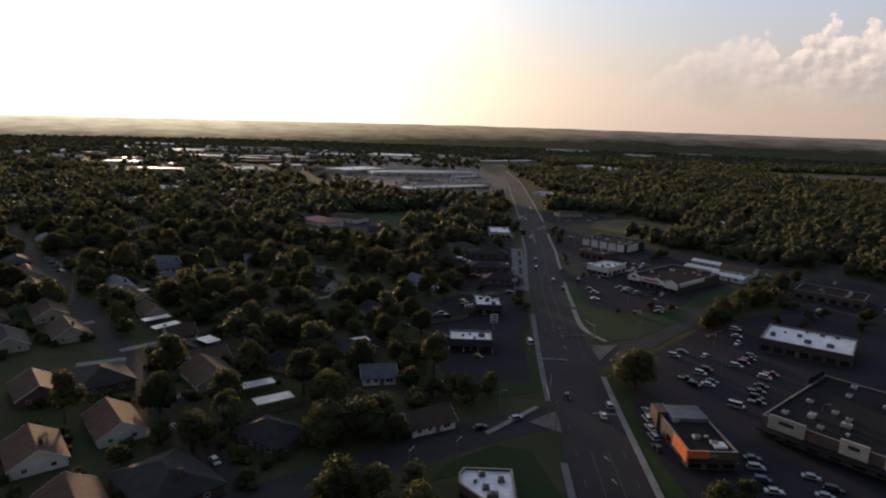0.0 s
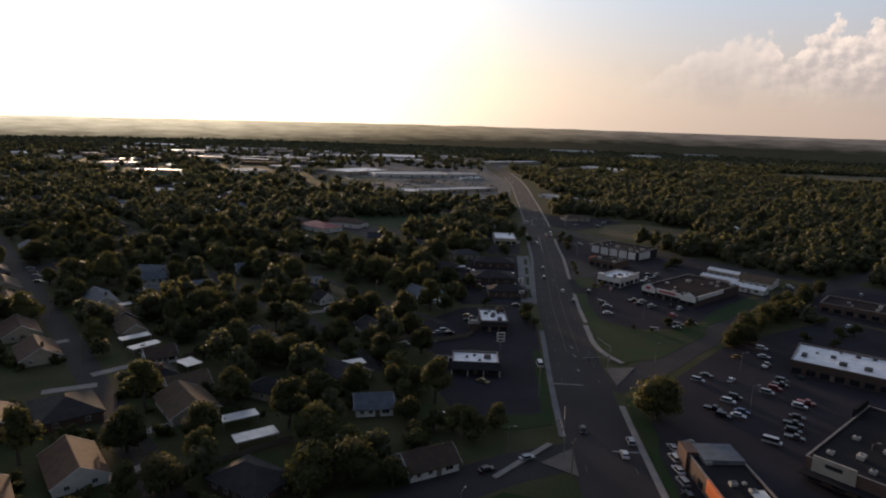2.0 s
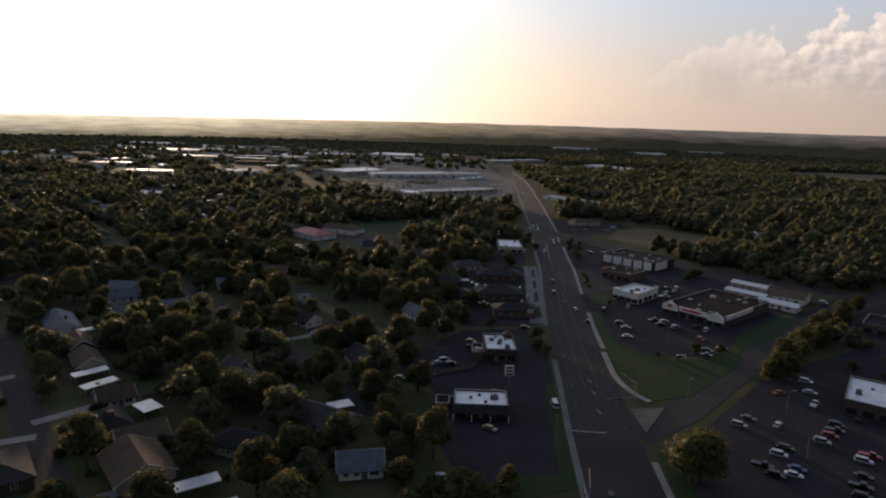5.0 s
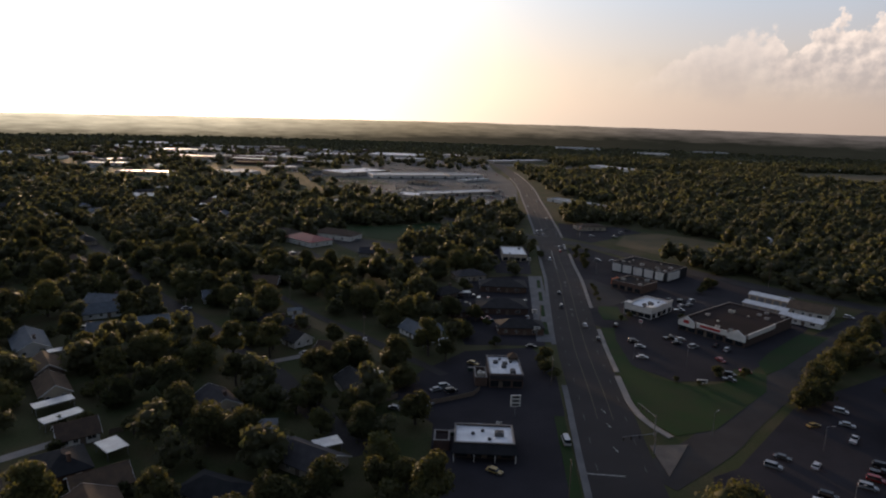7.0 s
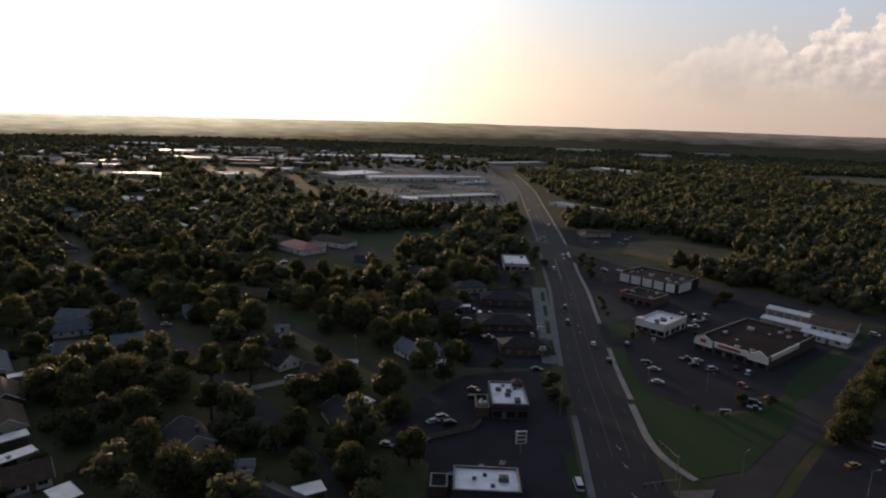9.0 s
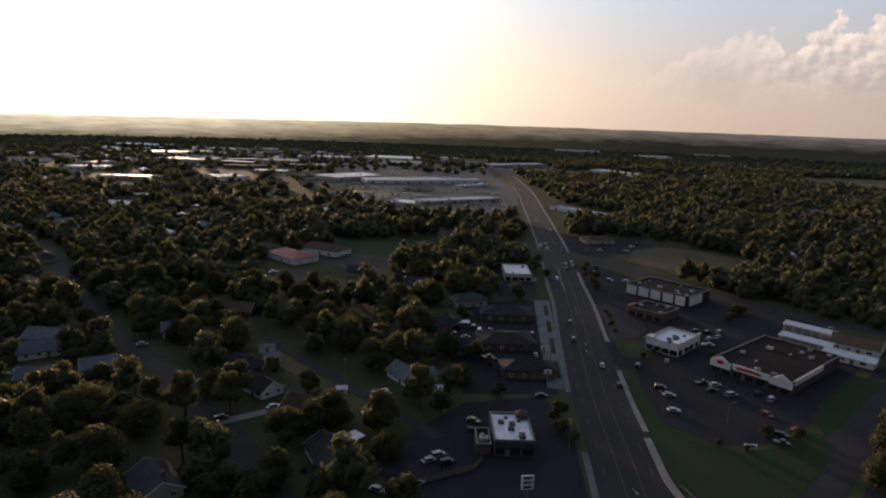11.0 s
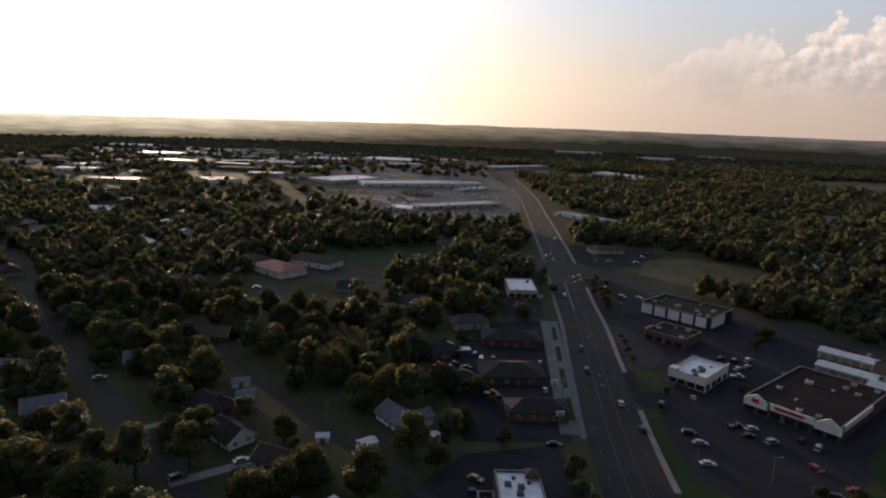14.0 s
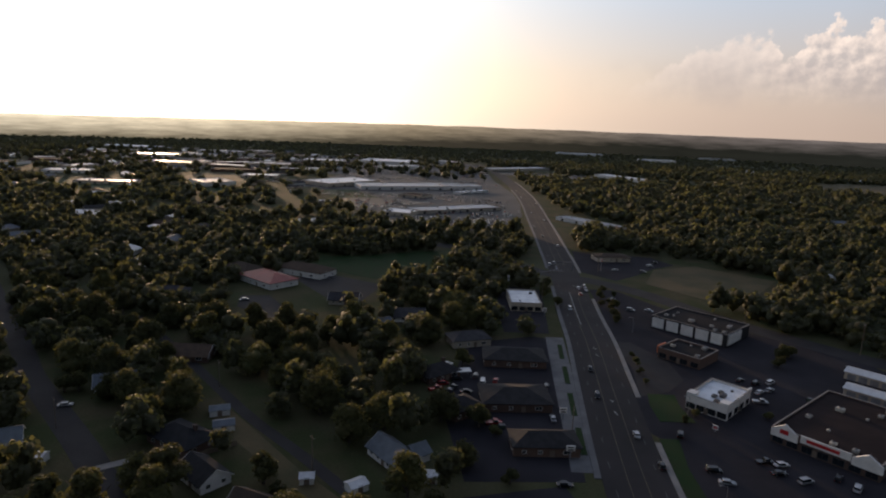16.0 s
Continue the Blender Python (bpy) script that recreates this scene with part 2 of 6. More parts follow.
M = dict(
    ground=ground_material(),
    lawn=mat("mown_lawn", (0.015, 0.042, 0.008), (0.024, 0.038, 0.011), 0.95, scale=0.12, fine=2.5, bump=0.4, spec=0.15),
    drygrass=mat("dry_grass", (0.125, 0.093, 0.048), (0.07, 0.066, 0.032), 0.95, scale=0.05, fine=1.2, bump=0.4, spec=0.15),
    asphalt=mat("worn_asphalt", (0.04, 0.034, 0.034), (0.026, 0.023, 0.023), 0.88, scale=0.05, fine=3.0, bump=0.1, spec=0.2),
    lot=mat("parking_asphalt", (0.04, 0.037, 0.042), (0.028, 0.026, 0.03), 0.95, scale=0.06, fine=2.0, bump=0.1, spec=0.05),
    farlot=mat("oil_stained_asphalt", (0.055, 0.052, 0.052), (0.03, 0.029, 0.03), 0.75, scale=0.02, fine=0.6, bump=0.1, spec=0.25),
    street=mat("old_street_asphalt", (0.046, 0.042, 0.041), (0.033, 0.03, 0.03), 0.85, scale=0.1, fine=2.5, bump=0.1, spec=0.12),
    concrete=mat("pale_concrete", (0.27, 0.24, 0.215), (0.19, 0.175, 0.16), 0.85, scale=0.25, fine=3.0),
    island=mat("brown_stained_concrete", (0.14, 0.115, 0.095), (0.1, 0.082, 0.07), 0.9, scale=0.3, fine=3.0),
    forecourt=mat("grey_forecourt", (0.15, 0.145, 0.145), (0.1, 0.098, 0.1), 0.85, scale=0.2, fine=3.0),
    paint_worn=mat("road_paint_worn", (0.13, 0.125, 0.12), (0.07, 0.067, 0.065), 0.8, scale=0.8, fine=5.0),
    paint_white=mat("road_paint_white", (0.36, 0.35, 0.33), (0.16, 0.155, 0.15), 0.7, scale=0.8, fine=5.0),
    paint_yellow=mat("road_paint_yellow", (0.13, 0.095, 0.05), (0.07, 0.056, 0.042), 0.8, scale=0.8, fine=5.0),
    leaf=mat("tree_leaves", (0.072, 0.08, 0.038), (0.1, 0.096, 0.045), 0.65, scale=0.35, fine=3.0, bump=0, vary=0.3, island=0.16, through_light=0.45, spec=0.1),
    woods=mat("woodland_leaves", (0.1, 0.104, 0.055), (0.125, 0.121, 0.066), 0.62, scale=0.015, fine=0.25, bump=0, island=0.12, through_light=0.6, spec=0.25),
    bark=mat("bark", (0.09, 0.07, 0.055), None, 0.95, scale=2.0, fine=12, bump=0.5),
    sh_grey=mat("grey_shingles", (0.066, 0.066, 0.074), (0.047, 0.047, 0.055), 0.85, scale=0.5, fine=5.0, bump=0.3, spec=0.1, vary=0.25),
    sh_brown=mat("brown_shingles", (0.109, 0.078, 0.058), (0.078, 0.058, 0.047), 0.85, scale=0.5, fine=5.0, bump=0.3, spec=0.1, vary=0.25),
    sh_tan=mat("warm_brown_shingles", (0.117, 0.074, 0.055), (0.086, 0.056, 0.043), 0.8, scale=0.5, fine=5.0, bump=0.3, spec=0.1, vary=0.2),
    sh_dark=mat("dark_shingles", (0.039, 0.039, 0.043), (0.028, 0.028, 0.031), 0.85, scale=0.5, fine=5.0, bump=0.3, spec=0.1, vary=0.25),
    sh_blue=mat("blue_grey_shingles", (0.13, 0.15, 0.18), (0.095, 0.11, 0.13), 0.8, scale=0.5, fine=5.0, bump=0.3, vary=0.2),
    sh_red=mat("red_metal_roof", (0.32, 0.06, 0.045), (0.24, 0.05, 0.04), 0.55, scale=0.2, fine=3.0),
    membrane=mat("white_roof_membrane", (0.84, 0.85, 0.86), (0.6, 0.61, 0.63), 0.5, scale=0.3, fine=2.0, bump=0.1),
    tar=mat("dark_tar_roof", (0.03, 0.028, 0.029), (0.02, 0.019, 0.02), 0.95, scale=0.1, fine=2.0, spec=0.05),
    browntar=mat("brown_gravel_roof", (0.038, 0.028, 0.027), (0.026, 0.02, 0.02), 0.95, scale=0.12, fine=3.0, spec=0.04),
    tin=mat("pale_metal_roof", (0.7, 0.69, 0.67), (0.55, 0.53, 0.51), 0.42, 0.2, scale=0.4, fine=3.0, bump=0.05),
    bluetin=mat("blue_grey_metal_roof", (0.3, 0.33, 0.38), (0.22, 0.25, 0.29), 0.5, 0.2, scale=0.1, fine=1.5, bump=0.05),
    white=mat("white_siding", (0.78, 0.77, 0.75), (0.64, 0.63, 0.61), 0.7, scale=0.4, fine=4.0, vary=0.12),
    cream=mat("cream_stucco", (0.5, 0.44, 0.36), (0.4, 0.35, 0.29), 0.8, scale=0.4, fine=4.0, vary=0.15),
    brick=mat("brown_brick", (0.12, 0.075, 0.06), (0.09, 0.06, 0.05), 0.9, scale=0.6, fine=8.0, vary=0.2),
    orange=mat("orange_panel", (0.75, 0.2, 0.06), (0.62, 0.16, 0.05), 0.5, scale=0.4, fine=4.0),
    red=mat("red_sign", (0.55, 0.03, 0.03), None, 0.4, scale=0.5, fine=4.0),
    dark=mat("dark_metal", (0.05, 0.05, 0.055), None, 0.5, 0.4, scale=0.5, fine=4.0),
    grey=mat("galvanised_metal", (0.3, 0.3, 0.31), (0.22, 0.22, 0.23), 0.5, 0.5, scale=0.6, fine=4.0),
    hvac=mat("air_unit_enamel", (0.45, 0.44, 0.42), (0.33, 0.32, 0.31), 0.6, scale=0.8, fine=5.0, vary=0.3),
    hvac_dark=mat("dull_air_unit_steel", (0.12, 0.12, 0.13), (0.07, 0.07, 0.075), 0.6, scale=0.8, fine=5.0, vary=0.3),
    dumpster=mat("green_steel", (0.03, 0.06, 0.045), None, 0.6, 0.2, scale=0.8, fine=5.0),
    wood=mat("weathered_wood", (0.2, 0.15, 0.11), (0.14, 0.11, 0.085), 0.9, scale=0.6, fine=6.0),
    glass=mat("window_glass", (0.02, 0.025, 0.03), None, 0.08, scale=0.5, fine=1.0, bump=0, spec=0.6),
    tyre=mat("tyre_rubber", (0.02, 0.02, 0.02), None, 0.9, scale=1.0, fine=6.0),
    lamp_red=mat("tail_lamp", (0.35, 0.02, 0.02), None, 0.25, scale=1.0, fine=6.0, bump=0),
    lamp_clear=mat("head_lamp", (0.6, 0.6, 0.6), None, 0.15, scale=1.0, fine=6.0, bump=0),
)
CAR_COLOURS = dict(white=(0.58, 0.58, 0.58), black=(0.012, 0.012, 0.014), silver=(0.36, 0.37, 0.38), grey=(0.09, 0.095, 0.1), red=(0.28, 0.02, 0.02), blue=(0.03, 0.06, 0.16), tan=(0.4, 0.28, 0.1))
for key, c in CAR_COLOURS.items():
    M["car_" + key] = mat("car_paint_" + key, c, None, 0.2, 0.2, scale=0.4, fine=3.0, bump=0, spec=0.5)


# ---- mesh helpers ----
def mesh_of(name, bm, material):
    me = bpy.data.meshes.new(name)
    bm.to_mesh(me)
    bm.free()
    me.materials.append(material)
    return me


def part(name, bm, material, parent, label="", at=None):
    me = bm if isinstance(bm, bpy.types.Mesh) else mesh_of(name, bm, material)
    ob = new(name, me)
    ob.parent = parent
    if at is not None:
        ob.matrix_basis = at
    return tagged(ob, label)


def box(bm, x0, x1, y0, y1, z0, z1):
    v = [bm.verts.new(p) for p in ((x0, y0, z0), (x1, y0, z0), (x1, y1, z0), (x0, y1, z0), (x0, y0, z1), (x1, y0, z1), (x1, y1, z1), (x0, y1, z1))]
    for f in ((3, 2, 1, 0), (4, 5, 6, 7), (0, 1, 5, 4), (1, 2, 6, 5), (2, 3, 7, 6), (3, 0, 4, 7)):
        bm.faces.new([v[i] for i in f])
    return bm


def boxes(*rows):
    bm = bmesh.new()
    for r in rows:
        box(bm, *r)
    return bm


def prism(bm, pts, z0, z1):
    """A slab with the outline pts (anticlockwise)."""
    lo = [bm.verts.new((x, y, z0)) for x, y in pts]
    hi = [bm.verts.new((x, y, z1)) for x, y in pts]
    bm.faces.new(hi)
    bm.faces.new(lo[::-1])
    for i in range(len(pts)):
        j = (i + 1) % len(pts)
        bm.faces.new((lo[i], lo[j], hi[j], hi[i]))
    return bm


def tube(bm, a, b, r0, r1, n=8):
    a, b = Vector(a), Vector(b)
    w = (b - a).normalized()
    u = w.orthogonal().normalized()
    v = w.cross(u)
    rings = []
    for p, r in ((a, r0), (b, r1)):
        rings.append([bm.verts.new(p + r * (math.cos(k * math.tau / n) * u + math.sin(k * math.tau / n) * v)) for k in range(n)])
    for k in range(n):
        bm.faces.new((rings[0][k], rings[0][(k + 1) % n], rings[1][(k + 1) % n], rings[1][k]))
    bm.faces.new(rings[0][::-1])
    bm.faces.new(rings[1])
    return bm


def ccw(pts):
    area = sum(pts[i][0] * pts[(i + 1) % len(pts)][1] - pts[(i + 1) % len(pts)][0] * pts[i][1] for i in range(len(pts)))
    return pts if area > 0 else pts[::-1]


def thing(name, x, y, rz=0.0, z=0.0, label="", category="", group="", kind=""):
    ob = new(name)
    ob.empty_display_size = 0.5
    ob.matrix_basis = pose(x, y, z, 0, 0, rz)
    return tagged(ob, label, category, group, kind)


def smooth_line(pts, step=6.0):
    out = []
    for i in range(len(pts) - 1):
        p = [Vector(pts[max(0, min(len(pts) - 1, k))]).to_2d() for k in (i - 1, i, i + 1, i + 2)]
        n = max(1, int((p[2] - p[1]).length / step))
        for k in range(n):
            t = k / n
            out.append(0.5 * (2 * p[1] + (p[2] - p[0]) * t + (2 * p[0] - 5 * p[1] + 4 * p[2] - p[3]) * t * t + (3 * p[1] - p[0] - 3 * p[2] + p[3]) * t ** 3))
    out.append(Vector(pts[-1]).to_2d())
    return out


def offset_line(line, d):
    """The line moved d metres to its right."""
    out = []
    for i, p in enumerate(line):
        w = (line[min(i + 1, len(line) - 1)] - line[max(i - 1, 0)]).normalized()
        out.append(p + d * Vector((w.y, -w.x)))
    return out


BACKDROP = 2000.0   # where the far distance with its painted haze stands


def ground_z(x, y):
    r = math.hypot(x, y - 70)
    west = min(max(-math.degrees(math.atan2(x, max(y - 70, 1.0))) / 34.0, 0.0), 1.0)
    return 0.0 if r < BACKDROP + 50 else (46.0 - 36.0 * west) * ((r - BACKDROP - 50) / (3800 - BACKDROP)) ** 0.7


def ribbon(name, line, left, right, z0, z1, material, parent=None, label=""):
    bm = bmesh.new()
    a, b = offset_line(line, left), offset_line(line, right)
    rows = []
    for p, q in zip(a, b):
        g = ground_z(*p)
        rows.append([bm.verts.new(c) for c in ((p.x, p.y, z0 + g), (p.x, p.y, z1 + g), (q.x, q.y, z1 + g), (q.x, q.y, z0 + g))])
    for r, s in zip(rows, rows[1:]):
        for k in range(3):
            bm.faces.new((r[k], r[k + 1], s[k + 1], s[k]))
    bm.faces.new(rows[0])
    bm.faces.new(rows[-1][::-1])
    bmesh.ops.recalc_face_normals(bm, faces=bm.faces)
    ob = part(name, bm, material, parent, label)
    return ob


def slab(name, pts, z, material, label="", clear=True):
    bm = bmesh.new()
    pts = ccw(list(pts))
    prism(bm, pts, -0.3, z)
    ob = part(name, bm, material, None, label)
    tagged(ob, kind="structure")
    if clear:
        CLEAR_POLY.append(pts)
    return ob


CLEAR_POLY, CLEAR_SPOT, CLEAR_LINE = [[(-92, 362), (-52, 360), (-32, 392), (-30, 436), (-60, 450), (-100, 410)], [(70, 440), (110, 404), (150, 425), (178, 470), (148, 508), (130, 530), (72, 530)]], [], []   # where no tree may stand


def inside(x, y, pts):
    hit, j = False, len(pts) - 1
    for i in range(len(pts)):
        (xi, yi), (xj, yj) = pts[i], pts[j]
        if (yi > y) != (yj > y) and x < (xj - xi) * (y - yi) / (yj - yi) + xi:
            hit = not hit
        j = i
    return hit


OPEN_GARDENS = [(-112, 92), (-62, 92), (-60, 118), (-66, 134), (-84, 150), (-100, 172), (-128, 204), (-150, 200)]   # few trees among these houses


def free(x, y, r):
    for cx, cy, cr in CLEAR_SPOT:
        if (x - cx) ** 2 + (y - cy) ** 2 < (cr + r) ** 2:
            return False
    for line, w in CLEAR_LINE:
        for p in line:
            if (x - p.x) ** 2 + (y - p.y) ** 2 < (w + r) ** 2:
                return False
    return not any(inside(x, y, p) for p in CLEAR_POLY)


# ---- ground, roads, pavements ----
def make_ground():
    bm = bmesh.new()
    radii = [0, 60, 130, 220, 350, 500, 700, 900, 1150, 1400, 1600, 1800, 2000, 2250, 2500, 2750, 3000, 3250, 3500, 3700, 3850]
    seg = 120
    prev = None
    for r in radii:
        ring = [bm.verts.new((r * math.cos(k * math.tau / seg), 70 + r * math.sin(k * math.tau / seg), ground_z(r * math.cos(k * math.tau / seg), 70 + r * math.sin(k * math.tau / seg)))) for k in range(seg if r else 1)]
        if prev is not None:
            for k in range(seg):
                if len(prev) == 1:
                    bm.faces.new((prev[0], ring[k], ring[(k + 1) % seg]))
                else:
                    bm.faces.new((prev[k], ring[k], ring[(k + 1) % seg], prev[(k + 1) % seg]))
        prev = ring
    return tagged(part("ground", bm, M["ground"], None, "grass and bare soil running out to a hazy horizon"), kind="structure")


make_ground()


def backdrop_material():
    """Glowing distance with evening haze painted into its colour: pale towards the sun and the skyline, with faint
    belts of wood and field.
    """
    m = bpy.data.materials.new("painted_haze_backdrop")
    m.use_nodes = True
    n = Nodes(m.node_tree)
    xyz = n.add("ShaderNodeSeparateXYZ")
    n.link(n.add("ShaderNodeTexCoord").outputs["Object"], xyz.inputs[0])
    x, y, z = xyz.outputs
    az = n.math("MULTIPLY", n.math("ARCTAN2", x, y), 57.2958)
    # painted haze: brighter and warmer round the sun's bearing, paler with height
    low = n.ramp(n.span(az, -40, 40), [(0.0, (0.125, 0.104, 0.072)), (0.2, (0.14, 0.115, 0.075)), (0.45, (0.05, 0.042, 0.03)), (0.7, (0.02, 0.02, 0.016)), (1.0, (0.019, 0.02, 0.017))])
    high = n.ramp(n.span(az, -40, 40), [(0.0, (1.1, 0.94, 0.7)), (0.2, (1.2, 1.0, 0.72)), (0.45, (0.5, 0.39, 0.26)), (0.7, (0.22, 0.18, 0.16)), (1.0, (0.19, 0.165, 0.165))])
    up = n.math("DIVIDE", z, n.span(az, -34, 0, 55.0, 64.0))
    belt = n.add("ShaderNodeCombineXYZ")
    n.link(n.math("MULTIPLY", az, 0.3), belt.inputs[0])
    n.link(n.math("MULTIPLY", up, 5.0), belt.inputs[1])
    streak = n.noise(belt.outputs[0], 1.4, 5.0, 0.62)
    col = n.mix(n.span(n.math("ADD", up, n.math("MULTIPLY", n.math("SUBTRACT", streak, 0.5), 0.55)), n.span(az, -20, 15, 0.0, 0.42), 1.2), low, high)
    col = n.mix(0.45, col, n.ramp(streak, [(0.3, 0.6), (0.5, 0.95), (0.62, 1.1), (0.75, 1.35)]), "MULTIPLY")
    # the ring glows by itself to carry the painted haze
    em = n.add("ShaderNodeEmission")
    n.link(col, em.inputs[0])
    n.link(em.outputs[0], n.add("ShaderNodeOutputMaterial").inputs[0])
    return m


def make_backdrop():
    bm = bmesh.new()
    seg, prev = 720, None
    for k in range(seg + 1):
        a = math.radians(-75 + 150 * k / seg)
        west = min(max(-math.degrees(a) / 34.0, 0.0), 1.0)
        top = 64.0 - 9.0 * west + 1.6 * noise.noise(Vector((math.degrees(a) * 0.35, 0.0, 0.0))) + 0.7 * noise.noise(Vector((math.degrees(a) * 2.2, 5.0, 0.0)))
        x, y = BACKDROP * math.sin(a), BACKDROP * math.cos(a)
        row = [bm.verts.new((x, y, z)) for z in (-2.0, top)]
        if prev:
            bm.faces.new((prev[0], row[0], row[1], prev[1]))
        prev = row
    ob = part("backdrop", bm, backdrop_material(), None, "glowing backdrop of far woods and fields with evening haze painted in")
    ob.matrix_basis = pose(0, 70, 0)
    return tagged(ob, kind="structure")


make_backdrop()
MAIN = smooth_line([(8.9, -260), (22.9, -60), (31.9, 60), (34.3, 108), (35.3, 135), (36.3, 160), (38.1, 192), (40.5, 225), (42.7, 265), (47.6, 318), (51.5, 358), (53.6, 393),
                    (56.4, 428), (61.0, 495), (62.9, 535), (65.8, 590), (69.2, 670), (73.4, 760), (74.4, 850), (70.4, 1000), (57.4, 1190), (28.4, 1310), (-39.6, 1400), (-159.6, 1470)])
CLEAR_LINE.append((MAIN, 15))
road = ribbon("road", MAIN, -7.8, 7.8, -0.3, 0.06, M["asphalt"], None, "wide five-lane asphalt road with worn paint")
tagged(road, kind="structure")


def stretch(line, y0, y1):
    return [p for p in line if y0 <= p.y <= y1]


def along(y, d=0.0):
    """A place on the main road at that y, d metres to the right of its middle, and its heading in degrees."""
    line = offset_line(MAIN, d)
    i = min(range(1, len(line) - 1), key=lambda k: abs(line[k].y - y))
    a, b = line[i], line[i + 1] if line[i].y < y else line[i - 1]
    t = (y - a.y) / (b.y - a.y) if abs(b.y - a.y) > 1e-6 else 0
    p = a + (b - a) * t
    w = line[i + 1] - line[i - 1]
    return p.x, p.y, math.degrees(math.atan2(w.y, w.x))


# sidewalks and kerbs, broken where streets and drives join
for a, b in ((-200, 126), (152, 236), (262, 440), (474, 900)):
    tagged(ribbon("pavement", stretch(MAIN, a, b), -9.4, -7.85, -0.3, 0.2, M["forecourt"], None, "pale concrete sidewalk with kerb along the road"), kind="structure")
for a, b in ((-200, 176), (240, 290), (308, 420), (470, 1000)):
    tagged(ribbon("pavement", stretch(MAIN, a, b), 7.85, 9.3, -0.3, 0.2, M["concrete"], None, "pale concrete sidewalk with kerb along the road"), kind="structure")

tagged(ribbon("pavement", smooth_line([(49.3, 240), (48.7, 230), (48.3, 222), (49, 214), (50.8, 208), (53.5, 203)], 2), -0.9, 0.9, -0.3, 0.2, M["concrete"], None, "curved pale concrete sidewalk at the junction"), kind="structure")
markings = tagged(new("road_marking"), "worn white and yellow lane paint on the road", kind="structure")
for d in (-1.95, 1.95):
    ribbon("centre_line", stretch(MAIN, 206, 420), d - 0.09, d + 0.09, 0.055, 0.068, M["paint_yellow"], markings)
    ribbon("centre_line", stretch(MAIN, -150, 134), d - 0.09, d + 0.09, 0.055, 0.068, M["paint_yellow"], markings)
    ribbon("centre_line", stretch(MAIN, 480, 900), d - 0.09, d + 0.09, 0.055, 0.068, M["paint_yellow"], markings)
ribbon("centre_line", stretch(MAIN, 378, 428), -1.4, -1.1, 0.055, 0.068, M["paint_white"], markings)
dash = boxes((-1.5, 1.5, -0.07, 0.07, 0.055, 0.067))
dash_me = mesh_of("lane_dash", dash, M["paint_worn"])
for y in range(-100, 560, 12):
    if 140 < y < 184 or 440 < y < 470:
        continue
    for d in (-5.3, 5.3):
        x, yy, h = along(y, d)
        part("lane_dash", dash_me, None, markings, "", pose(x, yy, 0, 0, 0, h))
bm = bmesh.new()
prism(bm, [(-1.3, -0.09), (0.2, -0.09), (0.2, -0.35), (1.3, 0.0), (0.2, 0.35), (0.2, 0.09), (-1.3, 0.09)], 0.055, 0.067)
arrow_me = mesh_of("turn_arrow", bm, M["paint_white"])
for y, d, turn in ((196, 0.2, 180), (208, 0.3, 180), (216, 0.2, 180), (126, 1.0, 0), (117, 0.8, 0), (300, 0.4, 0), (308, 0.4, 180), (345, 0.3, 0), (352, 0.3, 180)):
    x, yy, h = along(y, d)
    part("turn_arrow", arrow_me, None, markings, "", pose(x, yy, 0, 0, 0, h + turn + 20))
for y, d, w in ((185, -4.0, 8.8), (148, 5.2, 7.0), (441, 5.0, 7.0), (474, -4.0, 8.0)):
    x, yy, h = along(y, d)
    part("stop_line", boxes((-0.22, 0.22, -w / 2, w / 2, 0.055, 0.068)), M["paint_white"], markings, "", pose(x, yy, 0, 0, 0, h))

STREETS = dict(
    cross=([(32, 147), (14, 139), (-2, 128), (-18, 117), (-40, 101), (-95, 62), (-220, -20)], 5.5),
    oak=([(-260, 366), (-190, 286), (-147, 236), (-118, 203), (-91, 170), (-67, 142), (-42, 112), (-30, 99)], 3.6),
    elm=([(-260, 468), (-200, 398), (-140, 329), (-121, 306), (-84, 268), (-65.5, 247), (-50, 231), (-40, 216), (-18, 190)], 3.4),
    side=([(44, 184), (62, 200), (75, 215), (104, 246), (140, 282), (175, 312), (260, 380)], 5.2),
    upper=([(-150, 560), (-60, 556), (0, 528), (27, 495), (46, 470), (56, 462), (72, 452), (92, 430), (112, 396), (140, 360), (168, 334), (260, 260), (420, 150)], 5.5),
    lane=([(-230, 120), (-175, 200), (-150, 240)], 3.0),
)
street_top = 0.026
for line, w in STREETS.values():
    ln = smooth_line(line)
    CLEAR_LINE.append((ln, w - 1.2))
    street_top += 0.004
    tagged(ribbon("road", ln, -w, w, -0.3, street_top, M["street"], None, "narrow patched asphalt side street"), kind="structure")
ALLEY = smooth_line([(-2, 236), (-20, 255), (-33, 269), (-51, 287), (-64, 302), (-81, 322), (-120, 366)])
CLEAR_LINE.append((ALLEY, 3.0))
tagged(ribbon("path", ALLEY, -1.6, 1.6, -0.3, 0.026, M["street"], None, "pale worn alley lane between back gardens"), kind="structure")
for a, b, w in (((-58, 238), (-40, 251), 1.5), ((-77, 260), (-66, 268), 1.2), ((-92, 172), (-103, 166), 1.5), ((-60, 134), (-66, 128), 1.6), ((-119, 204), (-128, 196), 1.5), ((-70, 146), (-60, 155), 1.5), ((-97, 178), (-88, 188), 1.5)):
    ln = [Vector(a), Vector(b)]
    tagged(ribbon("driveway", ln, -w, w, -0.3, 0.056, M["concrete"], None, "pale concrete driveway"), kind="structure")
    CLEAR_LINE.append((smooth_line([a, b], 2), w + 0.5))

